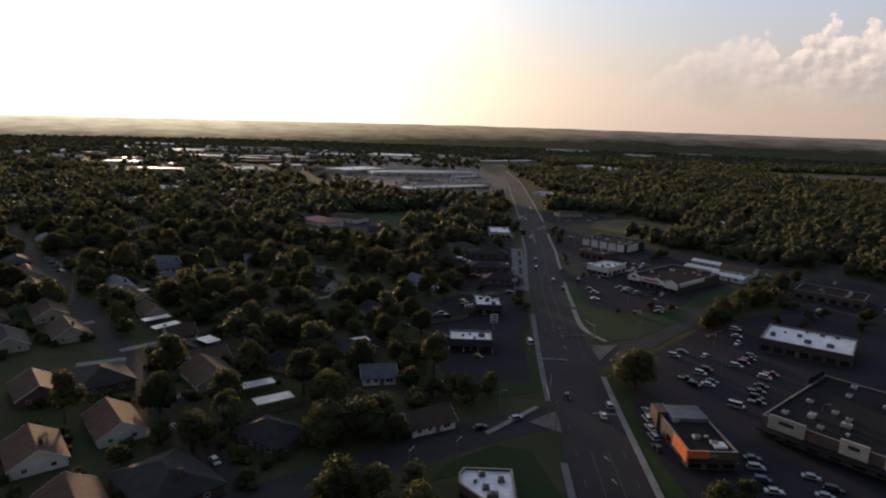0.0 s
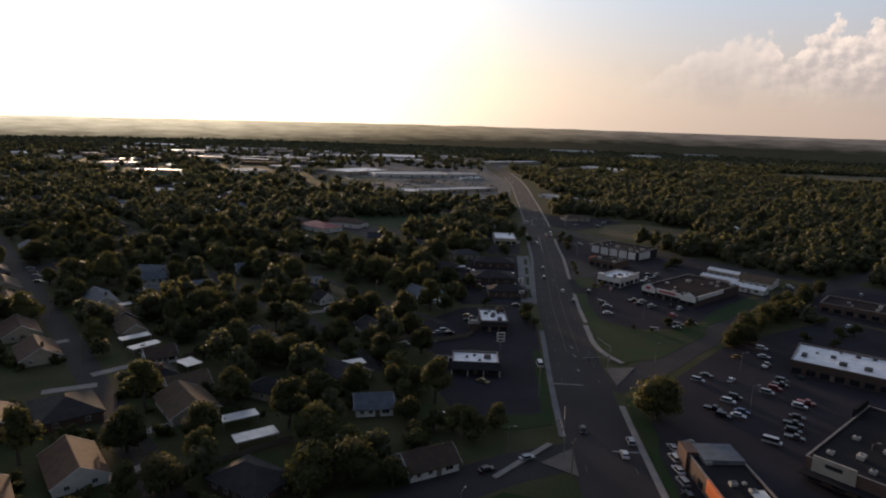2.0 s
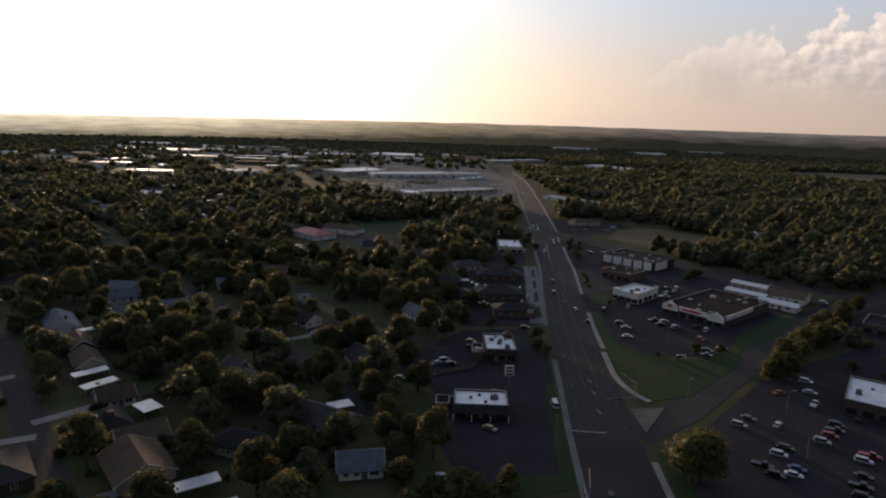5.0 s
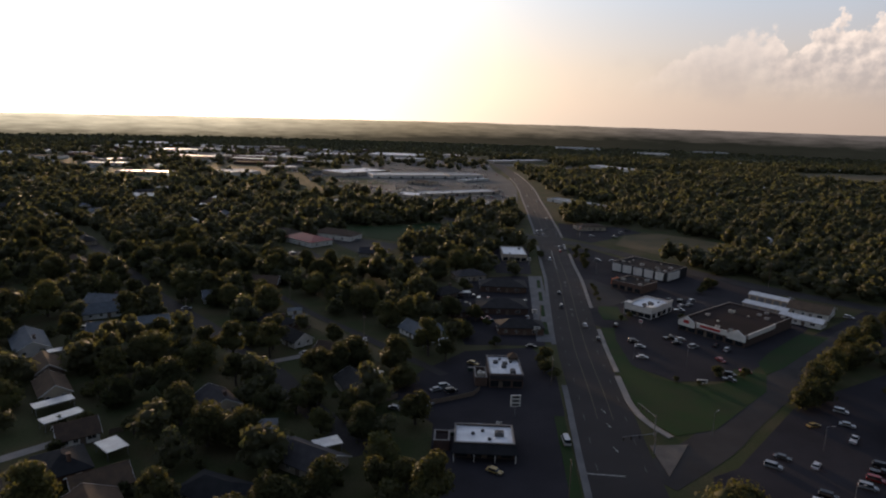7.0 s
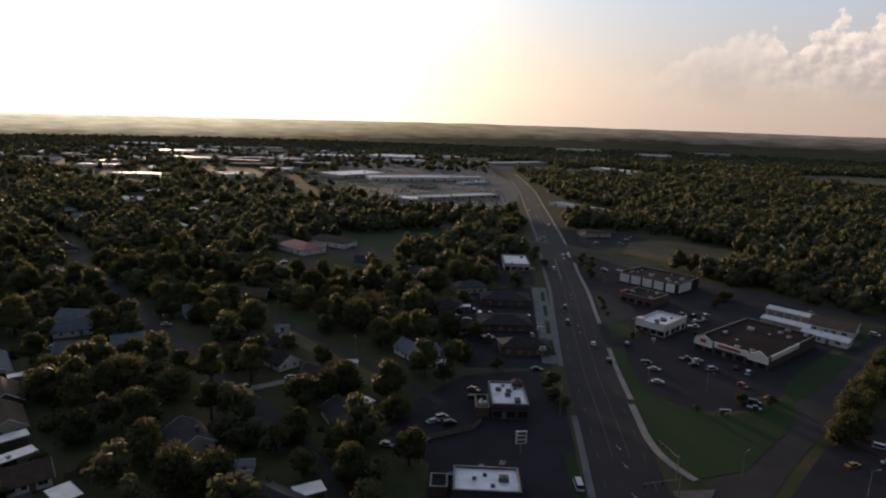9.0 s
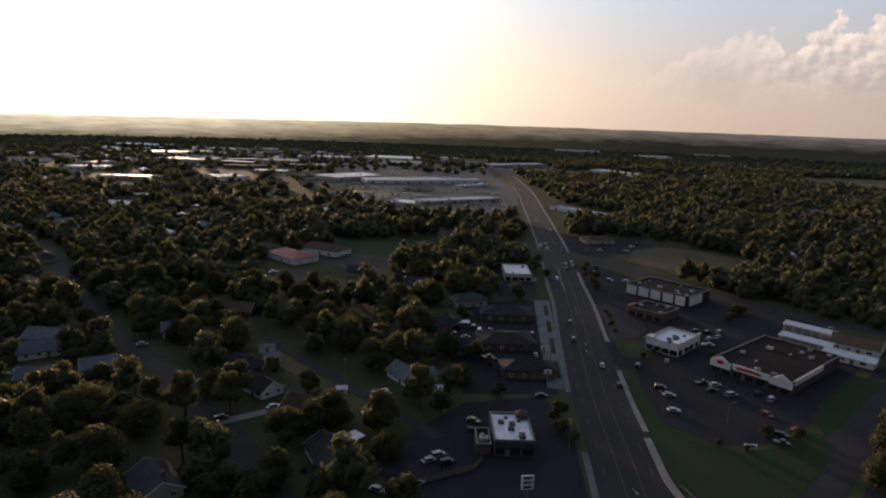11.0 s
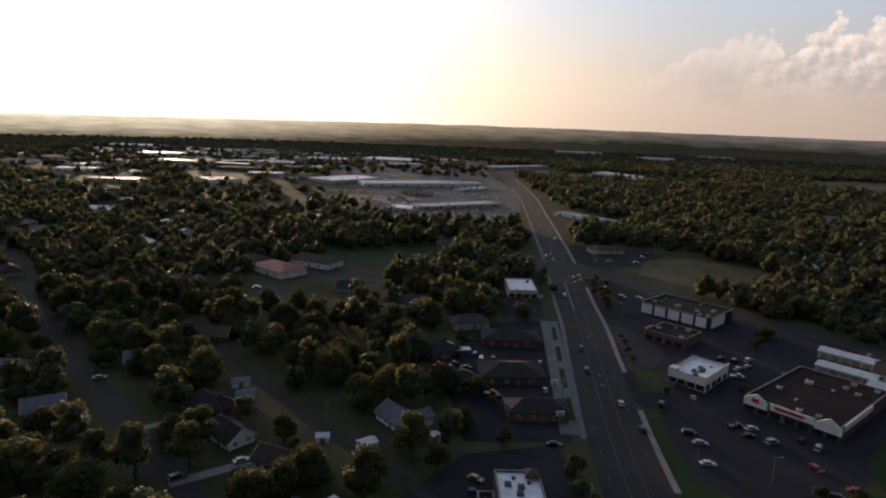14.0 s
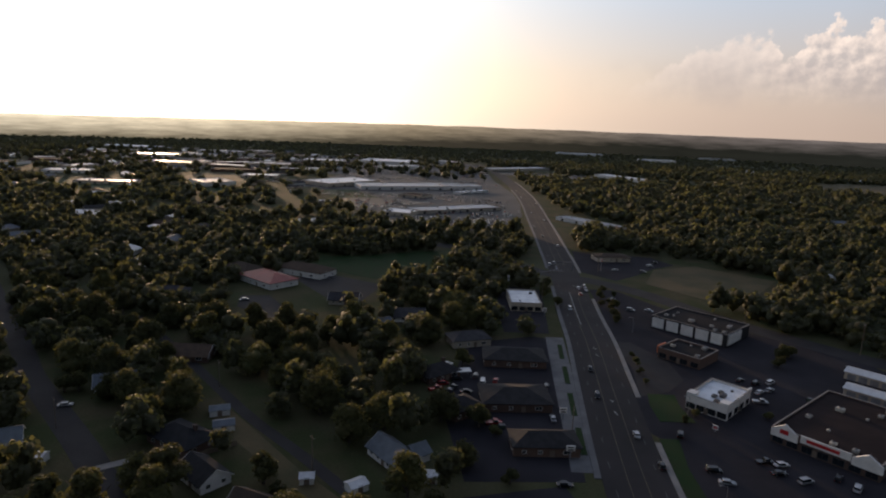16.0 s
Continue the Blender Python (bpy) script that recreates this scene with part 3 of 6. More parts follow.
# lots and lawns
slab("parking_lot", [(-16, 220), (-9, 238), (4, 256), (26, 262), (31.4, 245), (29.6, 214), (28.4, 206), (25.3, 164), (12, 158), (2, 165), (-4, 182), (-4, 205)], 0.022, M["lot"], "grey asphalt parking lot round the shops")
slab("parking_lot", [(4, 262), (31, 264), (34, 300), (37, 360), (30, 362), (6, 352), (-2, 300)], 0.018, M["lot"], "cracked asphalt lot round roadside shops")
slab("pavement", [(28.5, 268), (34.6, 268), (41.6, 362), (35, 362)], 0.05, M["forecourt"], "pale concrete forecourt beside the road")
slab("parking_lot", [(20, 366), (37, 366), (42, 430), (24, 436), (18, 400)], 0.02, M["lot"], "asphalt lot beside a low office")
slab("parking_lot", [(45, 98), (47, 150), (57, 186), (64, 190), (92, 222), (112, 236), (150, 205), (170, 140), (120, 60), (60, 60)], 0.02, M["lot"], "large asphalt parking lot with cars in rows")
slab("parking_lot", [(50.5, 292), (56, 284), (55, 250), (66, 238), (84, 240), (106, 262), (132, 292), (150, 316), (146, 346), (130, 364), (98, 398), (78, 436), (66, 436), (64, 400), (58, 360), (54, 322)], 0.024, M["lot"], "asphalt lot round the drugstore and shops")
slab("parking_lot", [(112, 236), (150, 205), (196, 206), (178, 228), (150, 260), (128, 246)], 0.019, M["lot"], "dim asphalt yard behind the hedge", False)
slab("parking_lot", [(130, 285), (172, 322), (200, 300), (220, 250), (180, 230), (150, 262)], 0.017, M["lot"], "dim asphalt yard")
slab("pavement", [(56.5, 312), (66, 316), (74, 326), (74, 342), (66, 360), (58, 360), (60, 335)], 0.05, M["street"], "pale concrete forecourt")
slab("lawn", [(53.9, 286), (52.0, 262), (50.3, 240), (49.4, 226), (50, 215), (52, 209), (55, 204), (66, 208), (90, 233), (96, 246), (88, 250), (80, 238), (70, 235), (60, 240), (56, 250), (56.5, 272), (59, 286)], 0.09, M["lawn"], "green mown verge with a curved edge")
slab("lawn", [(43.2, 98), (44.0, 110), (45.0, 135), (46.2, 160), (47.4, 176), (50.5, 178), (50.2, 156), (48.0, 148), (46.8, 130), (48.5, 118), (49.0, 98)], 0.1, M["lawn"], "dark green grass strip between road and lot", False)
slab("lawn", [(96, 246), (104, 252), (136, 284), (128, 288), (106, 266), (98, 256)], 0.08, M["lawn"], "green verge beside the side street")
slab("lawn", [(57.2, 296), (57.4, 306), (59, 314), (67, 314), (66, 306), (67, 296)], 0.08, M["lawn"], "small green verge with shrubs", False)
slab("lawn", [(23.5, 162), (26.4, 162), (29.2, 212), (26.6, 212), (25, 180)], 0.085, M["lawn"], "narrow green verge between lot and road")
slab("lawn", [(10, 158), (16, 156), (26, 160), (26, 166), (20, 165), (12, 164)], 0.08, M["lawn"], "grass island at the lot entrance")
slab("lawn", [(12, 130), (20, 128), (24.4, 108), (23, 96), (15, 90), (15.5, 116), (4, 117), (-2, 114), (2, 122)], 0.08, M["lawn"], "grass corner by the junction")
slab("lawn", [(-60, 284), (-46, 270), (-20, 241), (-14, 246), (-34, 265), (-62, 296)], 0.05, M["drygrass"], "rough yellow-green back garden grass", False)
slab("lawn", [(-110, 480), (-56, 490), (-2, 520), (-2, 470), (-34, 436), (-66, 455)], 0.05, M["lawn"], "open green field behind the trees")
slab("parking_lot", [(-76, 432), (-70, 449), (-33, 428), (-40, 396), (-52, 398)], 0.03, M["street"], "pale asphalt school lot")
slab("parking_lot", [(-92, 400), (-80, 402), (-56, 366), (-64, 362), (-88, 384)], 0.03, M["street"], "pale asphalt drive")
slab("field", [(98, 452), (122, 420), (150, 440), (172, 470), (140, 500), (112, 486)], 0.04, M["drygrass"], "dry tawny vacant ground")
slab("parking_lot", [(68, 474), (84, 456), (98, 470), (112, 488), (128, 500), (120, 520), (74, 530)], 0.03, M["lot"], "asphalt lot by a roadside shop")
slab("parking_lot", [(-45, 596), (48, 592), (57, 680), (63, 760), (64, 850), (50, 1010), (-160, 1010), (-180, 850), (-150, 830), (-112, 750), (-100, 700), (-66, 650)], 0.03, M["farlot"], "broad asphalt car sales lot")
slab("parking_lot", [(-240, 1012), (50, 1012), (46, 1320), (-240, 1400)], 0.03, M["farlot"], "far asphalt lots of a shopping strip", False)
slab("lawn", [(-122, 752), (-76, 768), (-112, 832), (-150, 822)], 0.06, M["lawn"], "far green field")
slab("parking_lot", [(-205, 262), (-176, 250), (-158, 290), (-190, 312)], 0.03, M["street"], "small asphalt lot among trees")
slab("field", [(500, 990), (620, 962), (900, 925), (1000, 1130), (740, 1200), (560, 1190)], 0.05, M["drygrass"], "far tan hay field beyond the woods")
slab("parking_lot", [(-560, 1000), (-250, 1010), (-246, 1400), (-330, 1440), (-620, 1330), (-640, 1120)], 0.03, M["farlot"], "far worn asphalt lots among low roofs", False)
slab("field", [(-700, 1180), (-650, 1120), (-640, 1330), (-760, 1360)], 0.04, M["drygrass"], "far dry field", False)
slab("field", [(-330, 860), (-250, 850), (-236, 940), (-330, 970)], 0.04, M["drygrass"], "far dry playing field")
slab("parking_lot", [(60, 1120), (215, 1090), (215, 1160), (60, 1180)], 0.03, M["farlot"], "far asphalt lot")
slab("lawn", [(-312, 800), (-268, 745), (-222, 785), (-232, 815), (-256, 790), (-294, 830)], 0.03, M["lawn"], "far lawn before a low office")
slab("lawn", [(-420, 740), (-330, 730), (-330, 800), (-440, 830)], 0.03, M["lawn"], "far sports field")
island = [(20.8, 141.8), (28.6, 148.6), (28.1, 136.7)]
slab("traffic_island", island, 0.16, M["island"], "triangular brownish concrete traffic island")
slab("traffic_island", [(47.0, 198.5), (56.4, 199.8), (47.5, 185.3)], 0.16, M["island"], "triangular brownish concrete traffic island")
bm = bmesh.new()
prism(bm, ccw([(10, 135.4), (23.4, 150.4), (24.4, 149.6), (11, 134.6)]), -0.2, 0.35)
tagged(part("pavement", bm, M["concrete"], None, "raised concrete median in the side street"), kind="structure")
for pts in ([(32.2, 276), (33.8, 276), (34.8, 290), (33.2, 290)], [(33.6, 297), (35.2, 297), (36.4, 312), (34.8, 312)], [(35.4, 319), (37.0, 319), (38.2, 333), (36.6, 333)], [(37.0, 340), (38.6, 340), (39.8, 354), (38.2, 354)]):
    slab("planting_bed", pts, 0.14, M["lawn"], "narrow planted bed in the forecourt")


# ---- buildings ----
def window_meshes(w, h, tag, frame_look="white"):
    t = 0.09
    fr = boxes((-w / 2, w / 2, -0.06, 0.02, 0, t), (-w / 2, w / 2, -0.06, 0.02, h - t, h), (-w / 2, -w / 2 + t, -0.06, 0.02, t, h - t), (w / 2 - t, w / 2, -0.06, 0.02, t, h - t), (-0.03, 0.03, -0.05, 0.02, t, h - t))
    return mesh_of("window_" + tag, fr, M[frame_look]), mesh_of("pane_" + tag, boxes((-w / 2 + t, w / 2 - t, -0.03, 0.0, t, h - t)), M["glass"])


WIN = {"small": window_meshes(1.1, 1.25, "small"), "wide": window_meshes(1.9, 1.3, "wide"), "shop": window_meshes(2.6, 2.2, "shop", "dark")}
DOOR_ME = mesh_of("door", boxes((-0.5, 0.5, -0.06, 0.0, 0, 2.05), (-0.58, -0.5, -0.08, 0.02, 0, 2.13), (0.5, 0.58, -0.08, 0.02, 0, 2.13), (-0.5, 0.5, -0.08, 0.02, 2.05, 2.13)), M["wood"])
KNOB_ME = mesh_of("door_handle", boxes((0.33, 0.43, -0.12, -0.06, 0.98, 1.06)), M["grey"])


def add_window(parent, kind, at):
    f = part("window", WIN[kind][0], None, parent, "", at)
    part("pane", WIN[kind][1], None, f)


def add_door(parent, at):
    d = part("door", DOOR_ME, None, parent, "", at)
    part("door_handle", KNOB_ME, None, d)


def gable_roof(bm, L, W, h, rise, over=0.5, t=0.22):
    """Two sloped slabs along x with a ridge, thick edges."""
    s = rise / (W / 2)
    for side in (1, -1):
        y1 = side * (W / 2 + over)
        z1 = h - s * over
        pts = [(0, h + rise), (y1, z1), (y1, z1 - t), (0, h + rise - t)]
        a = [bm.verts.new((-L / 2 - over, y, z)) for y, z in pts]
        b = [bm.verts.new((L / 2 + over, y, z)) for y, z in pts]
        for i in range(4):
            j = (i + 1) % 4
            bm.faces.new((a[i], a[j], b[j], b[i]))
        bm.faces.new(a[::-1])
        bm.faces.new(b)
    bmesh.ops.recalc_face_normals(bm, faces=bm.faces)
    return bm


def hip_roof(bm, L, W, h, rise, over=0.5, t=0.22):
    x, y = L / 2 + over, W / 2 + over
    r = max(L / 2 - W / 2, 0.4)
    lo = [bm.verts.new(p) for p in ((-x, -y, h - t), (x, -y, h - t), (x, y, h - t), (-x, y, h - t))]
    ed = [bm.verts.new(p) for p in ((-x, -y, h), (x, -y, h), (x, y, h), (-x, y, h))]
    a, b = bm.verts.new((-r, 0, h + rise)), bm.verts.new((r, 0, h + rise))
    bm.faces.new(lo[::-1])
    for i in range(4):
        j = (i + 1) % 4
        bm.faces.new((lo[i], lo[j], ed[j], ed[i]))
    bm.faces.new((ed[0], ed[1], b, a))
    bm.faces.new((ed[1], ed[2], b))
    bm.faces.new((ed[2], ed[3], a, b))
    bm.faces.new((ed[3], ed[0], a))
    return bm


def gable_walls(bm, L, W, h, rise):
    x, y = L / 2, W / 2
    k = rise - 0.24
    a = [bm.verts.new((-x, *p)) for p in ((-y, 0), (y, 0), (y, h - 0.2), (0, h + k), (-y, h - 0.2))]
    b = [bm.verts.new((x, *p)) for p in ((-y, 0), (y, 0), (y, h - 0.2), (0, h + k), (-y, h - 0.2))]
    bm.faces.new(a[::-1])
    bm.faces.new(b)
    for i in range(5):
        j = (i + 1) % 5
        bm.faces.new((a[i], a[j], b[j], b[i]))
    return bm


WALLS = {"white": "white", "cream": "cream", "brick": "brick"}
ROOF_WORDS = {"sh_tan": "warm-brown shingle", "sh_grey": "grey shingle", "sh_brown": "brown shingle", "sh_dark": "dark shingle", "sh_blue": "blue-grey", "sh_red": "red metal", "tin": "pale metal"}


def house(x, y, rz, L=14.0, W=9.0, h=2.9, rise=2.2, roof="sh_grey", wall="cream", hip=False, wing=0, chimney=False, clear=True):
    label = "%s house with a %s %s roof, among trees" % ({"white": "white-sided", "cream": "cream-walled", "brick": "brown brick"}[wall], ROOF_WORDS[roof], "hipped" if hip else "gabled")
    ob = thing("house", x, y, rz, 0, label, "house", "houses of the neighbourhood")
    bm = bmesh.new()
    part("wall", box(bm, -L / 2, L / 2, -W / 2, W / 2, 0, h - 0.23) if hip else gable_walls(bm, L, W, h, rise), M[wall], ob)
    rf = part("roof", (hip_roof if hip else gable_roof)(bmesh.new(), L, W, h, rise), M[roof], ob)
    if not hip:
        for sx in (-1, 1):
            verge = bmesh.new()
            pts = [(-W / 2 - 0.5, h - rise / W - 0.3), (0, h + rise - 0.3), (W / 2 + 0.5, h - rise / W - 0.3), (W / 2 + 0.5, h - rise / W + 0.03), (0, h + rise + 0.03), (-W / 2 - 0.5, h - rise / W + 0.03)]
            a = [verge.verts.new((sx * (L / 2 + 0.503), *p)) for p in pts]
            b = [verge.verts.new((sx * (L / 2 + 0.56), *p)) for p in pts]
            for ring in (a, b):
                verge.faces.new((ring[0], ring[1], ring[4], ring[5]))
                verge.faces.new((ring[1], ring[2], ring[3], ring[4]))
            for i in range(6):
                verge.faces.new((a[i], b[i], b[(i + 1) % 6], a[(i + 1) % 6]))
            bmesh.ops.recalc_face_normals(verge, faces=verge.faces)
            part("verge_board", verge, M["white"], rf, "pale painted verge board")
        part("ridge_cap", boxes((-L / 2 - 0.5, L / 2 + 0.5, -0.12, 0.12, h + rise - 0.04, h + rise + 0.05)), M[roof], rf)
    if wing:
        wl, ww = 4.0, 5.0
        s = 1 if wing > 0 else -1
        w = new("wing")
        w.parent = ob
        w.matrix_basis = pose((abs(wing) - 1) * L * 0.25, s * (W / 2 + wl / 2 - 0.6), 0, 0, 0, 90)
        part("wall", gable_walls(bmesh.new(), wl, ww, h - 0.02, rise * 0.68), M[wall], w)
        part("roof", gable_roof(bmesh.new(), wl, ww, h - 0.02, rise * 0.68), M[roof], w)
    for i, fx in enumerate((-0.34, -0.1, 0.3)):
        add_window(ob, "wide" if i == 2 else "small", pose(fx * L, -W / 2 - 0.003, 0.95))
        add_window(ob, "small", pose(-fx * L, W / 2 + 0.003, 0.95, 0, 0, 180))
    for sx in (-1, 1):
        for fy in (-0.25, 0.25):
            add_window(ob, "small", pose(sx * (L / 2 + 0.003), fy * W, 0.95, 0, 0, 90 * sx))
    add_door(ob, pose(0.08 * L, -W / 2 - 0.003, 0.05))
    add_door(ob, pose(0.12 * L, W / 2 + 0.003, 0.05, 0, 0, 180))
    if chimney:
        part("chimney", boxes((L * 0.22, L * 0.22 + 0.9, 0.6, 1.3, h, h + rise + 0.7), (L * 0.22 - 0.08, L * 0.22 + 0.98, 0.52, 1.38, h + rise + 0.7, h + rise + 0.85)), M["brick"], ob)
    if clear:
        CLEAR_SPOT.append((x, y, max(L, W) * (0.5 if x < -58 and y < 255 else 0.42)))
        if y < 300:
            CLEAR_SPOT.append((x - 6 * x / y, y - 6, 3.8))   # open garden before the house
    return ob


U = -49.5   # the streets' slant
HOUSES = [
    # x, y, turn, length, width, roof, wall, hip, wing
    (-73, 130, U, 14.5, 9.5, "sh_tan", "white", False, 0), (-119, 189, U, 14, 10, "sh_tan", "cream", False, 0), (-136.5, 206.8, U, 14, 10, "sh_tan", "cream", False, 0),
    (-159, 234, U, 16, 11, "sh_tan", "white", False, 0), (-89.5, 154.5, U, 15, 13, "sh_dark", "brick", True, 0), (-51.5, 108, U + 8, 18, 14, "sh_dark", "brick", True, 0),
    (-177, 257, U, 15, 10, "sh_brown", "cream", False, 0), (-197, 279, U, 15, 10, "sh_grey", "brick", True, 0),
    (-101, 146, U, 13, 10, "sh_tan", "brick", False, 0), (-82.3, 116.5, U, 13, 10, "sh_tan", "white", False, 0), (-64, 99, U, 13, 10, "sh_tan", "cream", False, 0),
    (-131, 178, U, 14, 10, "sh_grey", "cream", False, 0), (-151, 198, U, 15, 10, "sh_brown", "brick", True, 0), (-46, 80, U, 15, 11, "sh_grey", "cream", False, 0),
    (-63, 160, U, 14, 11, "sh_brown", "cream", False, 0), (-68, 171.5, U + 90, 10, 8, "sh_brown", "cream", False, 0), (-37, 128, U + 20, 13, 10, "sh_dark", "brick", True, 0), (-79, 177, U, 11, 9, "sh_dark", "brick", True, 0),
    (-84, 190.5, U + 90, 8, 7, "sh_brown", "white", False, 0), (-104, 213, U, 12, 7, "sh_brown", "cream", False, 0), (-114, 226, U, 12, 7, "sh_brown", "brick", False, 0), (-131, 244, U, 18, 9, "sh_blue", "white", False, 0),
    (-18, 164, 12, 9, 7.5, "sh_blue", "white", False, 0), (-3.5, 138, 30, 11, 8, "sh_brown", "white", False, 0), (-30, 184, -28, 15, 9, "sh_grey", "cream", False, 0), (-59, 209, U, 11, 8, "sh_grey", "cream", False, 0),
    (-44, 170, -20, 14, 8, "sh_dark", "cream", True, 0), (-103, 267, 30, 9, 7, "sh_blue", "white", False, 0), (-116, 258, 20, 8, 6, "sh_blue", "white", False, 0), (-127, 279, 35, 14, 9, "sh_blue", "white", False, 0),
    (-26, 223, -60, 12, 8, "sh_dark", "cream", False, 0), (-52, 258, -40, 10, 7, "sh_dark", "white", False, 0), (-37, 247, -22, 10, 7, "sh_brown", "white", False, 0), (-63, 273, U + 20, 14, 9, "sh_dark", "brick", True, 0),
    (-94, 302, 25, 11, 8, "sh_blue", "white", False, 0), (-83, 327, 0, 13, 9, "sh_brown", "brick", False, 0), (-12.5, 270, U, 11, 7, "sh_blue", "white", False, 2), (-132, 290, 0, 13, 9, "sh_blue", "white", False, 0),
    (-18, 377, 5, 14, 9, "sh_grey", "white", False, 0), (-28, 362, 30, 10, 8, "sh_blue", "white", False, 0), (-46, 396, 0, 12, 8, "sh_grey", "cream", False, 0), (-60, 345, U, 12, 9, "sh_dark", "brick", True, 0),
    (-160, 318, U, 14, 9, "sh_grey", "white", False, 0), (-180, 350, U, 14, 9, "sh_brown", "cream", False, 0), (-150, 372, U, 14, 9, "sh_dark", "cream", False, 0), (-215, 330, U, 14, 9, "sh_blue", "white", False, 0),
    (-230, 290, U, 14, 9, "sh_grey", "cream", False, 0), (-205, 400, U, 14, 9, "sh_dark", "cream", True, 0), (-120, 395, 10, 14, 9, "sh_grey", "brick", True, 0), (-4, 320, 40, 12, 8, "sh_dark", "brick", True, 0),
]
for i, (x, y, rz, L, W, roof, wall, hip, wing) in enumerate(HOUSES):
    house(x, y, rz, L, W, 2.9, 2.9 if W < 9.5 else 3.5, roof, wall, hip, wing, chimney=i % 4 == 1)


def carport(x, y, rz, L, W, h=2.7):
    ob = thing("carport", x, y, rz, 0, "open carport with a pale flat metal roof on posts", "carport", "carports of the neighbourhood")
    part("roof", boxes((-L / 2, L / 2, -W / 2, W / 2, h, h + 0.14), (-L / 2, L / 2, -W / 2 - 0.06, -W / 2, h - 0.1, h + 0.2), (-L / 2, L / 2, W / 2, W / 2 + 0.06, h - 0.1, h + 0.2)), M["tin"], ob)
    for sx in (-1, 1):
        for sy in (-1, 1):
            part("post", boxes((sx * (L / 2 - 0.3) - 0.07, sx * (L / 2 - 0.3) + 0.07, sy * (W / 2 - 0.2) - 0.07, sy * (W / 2 - 0.2) + 0.07, 0, h)), M["grey"], ob)
    CLEAR_SPOT.append((x, y, L * 0.5))
    CLEAR_SPOT.append((x - 7 * x / y, y - 7, 4.5))


for row in ((-48, 153.5, 35, 8.5, 3.6), (-41.5, 145, 35, 9.5, 4), (-73, 185, -38, 6.4, 4.6), (-98, 204, 48, 9, 3.6), (-91.5, 197, 54, 9, 3.6), (-118, 238, 40, 6, 3), (4, 321, 12, 5, 3), (-22, 231, -40, 4, 3.5), (-27, 190, 30, 6, 4)):
    carport(*row)


def shed(x, y, rz, L=4.0, W=3.2, roof="tin", wall="white"):
    ob = thing("shed", x, y, rz, 0, "small %s garden shed with a gabled roof" % ("white" if wall == "white" else "wooden"), "shed", "garden sheds")
    part("wall", gable_walls(bmesh.new(), L, W, 2.1, 0.8), M[wall], ob)
    part("roof", gable_roof(bmesh.new(), L, W, 2.1, 0.8, 0.2, 0.12), M[roof], ob)
    add_door(ob, pose(0, -W / 2 - 0.003, 0.02))
    CLEAR_SPOT.append((x, y, 3))


for row in ((-43, 199.5, 10, 4, 3, "sh_blue"), (-42, 195, 10, 3.4, 3, "sh_blue"), (-91, 262, 0, 4, 3), (-9, 261.5, 40, 5, 4, "tin"), (-19, 257, 40, 4, 3.4, "tin"), (-60, 289, 20, 5, 3.6, "sh_blue"), (-56, 281, 20, 5, 4, "sh_blue"),
            (-30, 259, 10, 3, 2.6), (-76, 222, 20, 4, 3), (-62, 232, 50, 3, 3, "tin", "wood"), (-24, 148, 10, 3, 2.5, "tin"), (-3, 262, 0, 3.4, 3)):
    shed(*row)


UNIT_ME = {}
for tag, (a, b, c) in {"big": (1.3, 0.9, 1.25), "mid": (0.9, 0.8, 0.9), "low": (0.5, 0.5, 0.5)}.items():
    bm = boxes((-a, a, -b, b, 0.12, c), (-a * 0.9, a * 0.9, -b * 0.9, b * 0.9, 0, 0.12))
    tube(bm, (0, 0, c), (0, 0, c + 0.16), b * 0.7, b * 0.7, 12)
    bmesh.ops.bevel(bm, geom=bm.edges[:12], offset=0.04, segments=1, affect="EDGES")
    UNIT_ME[tag] = mesh_of("rooftop_unit", bm, M["hvac"])
    UNIT_ME["dull " + tag] = UNIT_ME[tag].copy()
    UNIT_ME["dull " + tag].materials[0] = M["hvac_dark"]
FAN_ME = mesh_of("fan_cover", tube(bmesh.new(), (0, 0, 0), (0, 0, 0.05), 0.5, 0.42, 12), M["dark"])


def unit(x, y, z, rz, tag, dull=False):
    ob = new("rooftop_unit", UNIT_ME["dull " + tag if dull else tag])
    ob.matrix_basis = pose(x, y, z, 0, 0, rz)
    tagged(ob, "%s boxed air-conditioning unit on a flat roof" % ("dark grey" if dull else "pale grey"), "air unit", "rooftop air units")
    if tag != "low":
        part("fan_cover", FAN_ME, None, ob, "", pose(0, 0, {"big": 1.41, "mid": 1.06}[tag]))


def outline_ring(pts, d):
    """The outline pts (anticlockwise) moved inwards by d."""
    out, n = [], len(pts)
    for i in range(n):
        p, a, b = Vector(pts[i]), Vector(pts[i - 1]), Vector(pts[(i + 1) % n])
        u, v = (p - a).normalized(), (b - p).normalized()
        nu, nv = Vector((-u.y, u.x)), Vector((-v.y, v.x))
        k = (nu + nv) / max(0.3, 1 + nu.dot(nv))
        out.append(tuple(p + k * d))
    return out


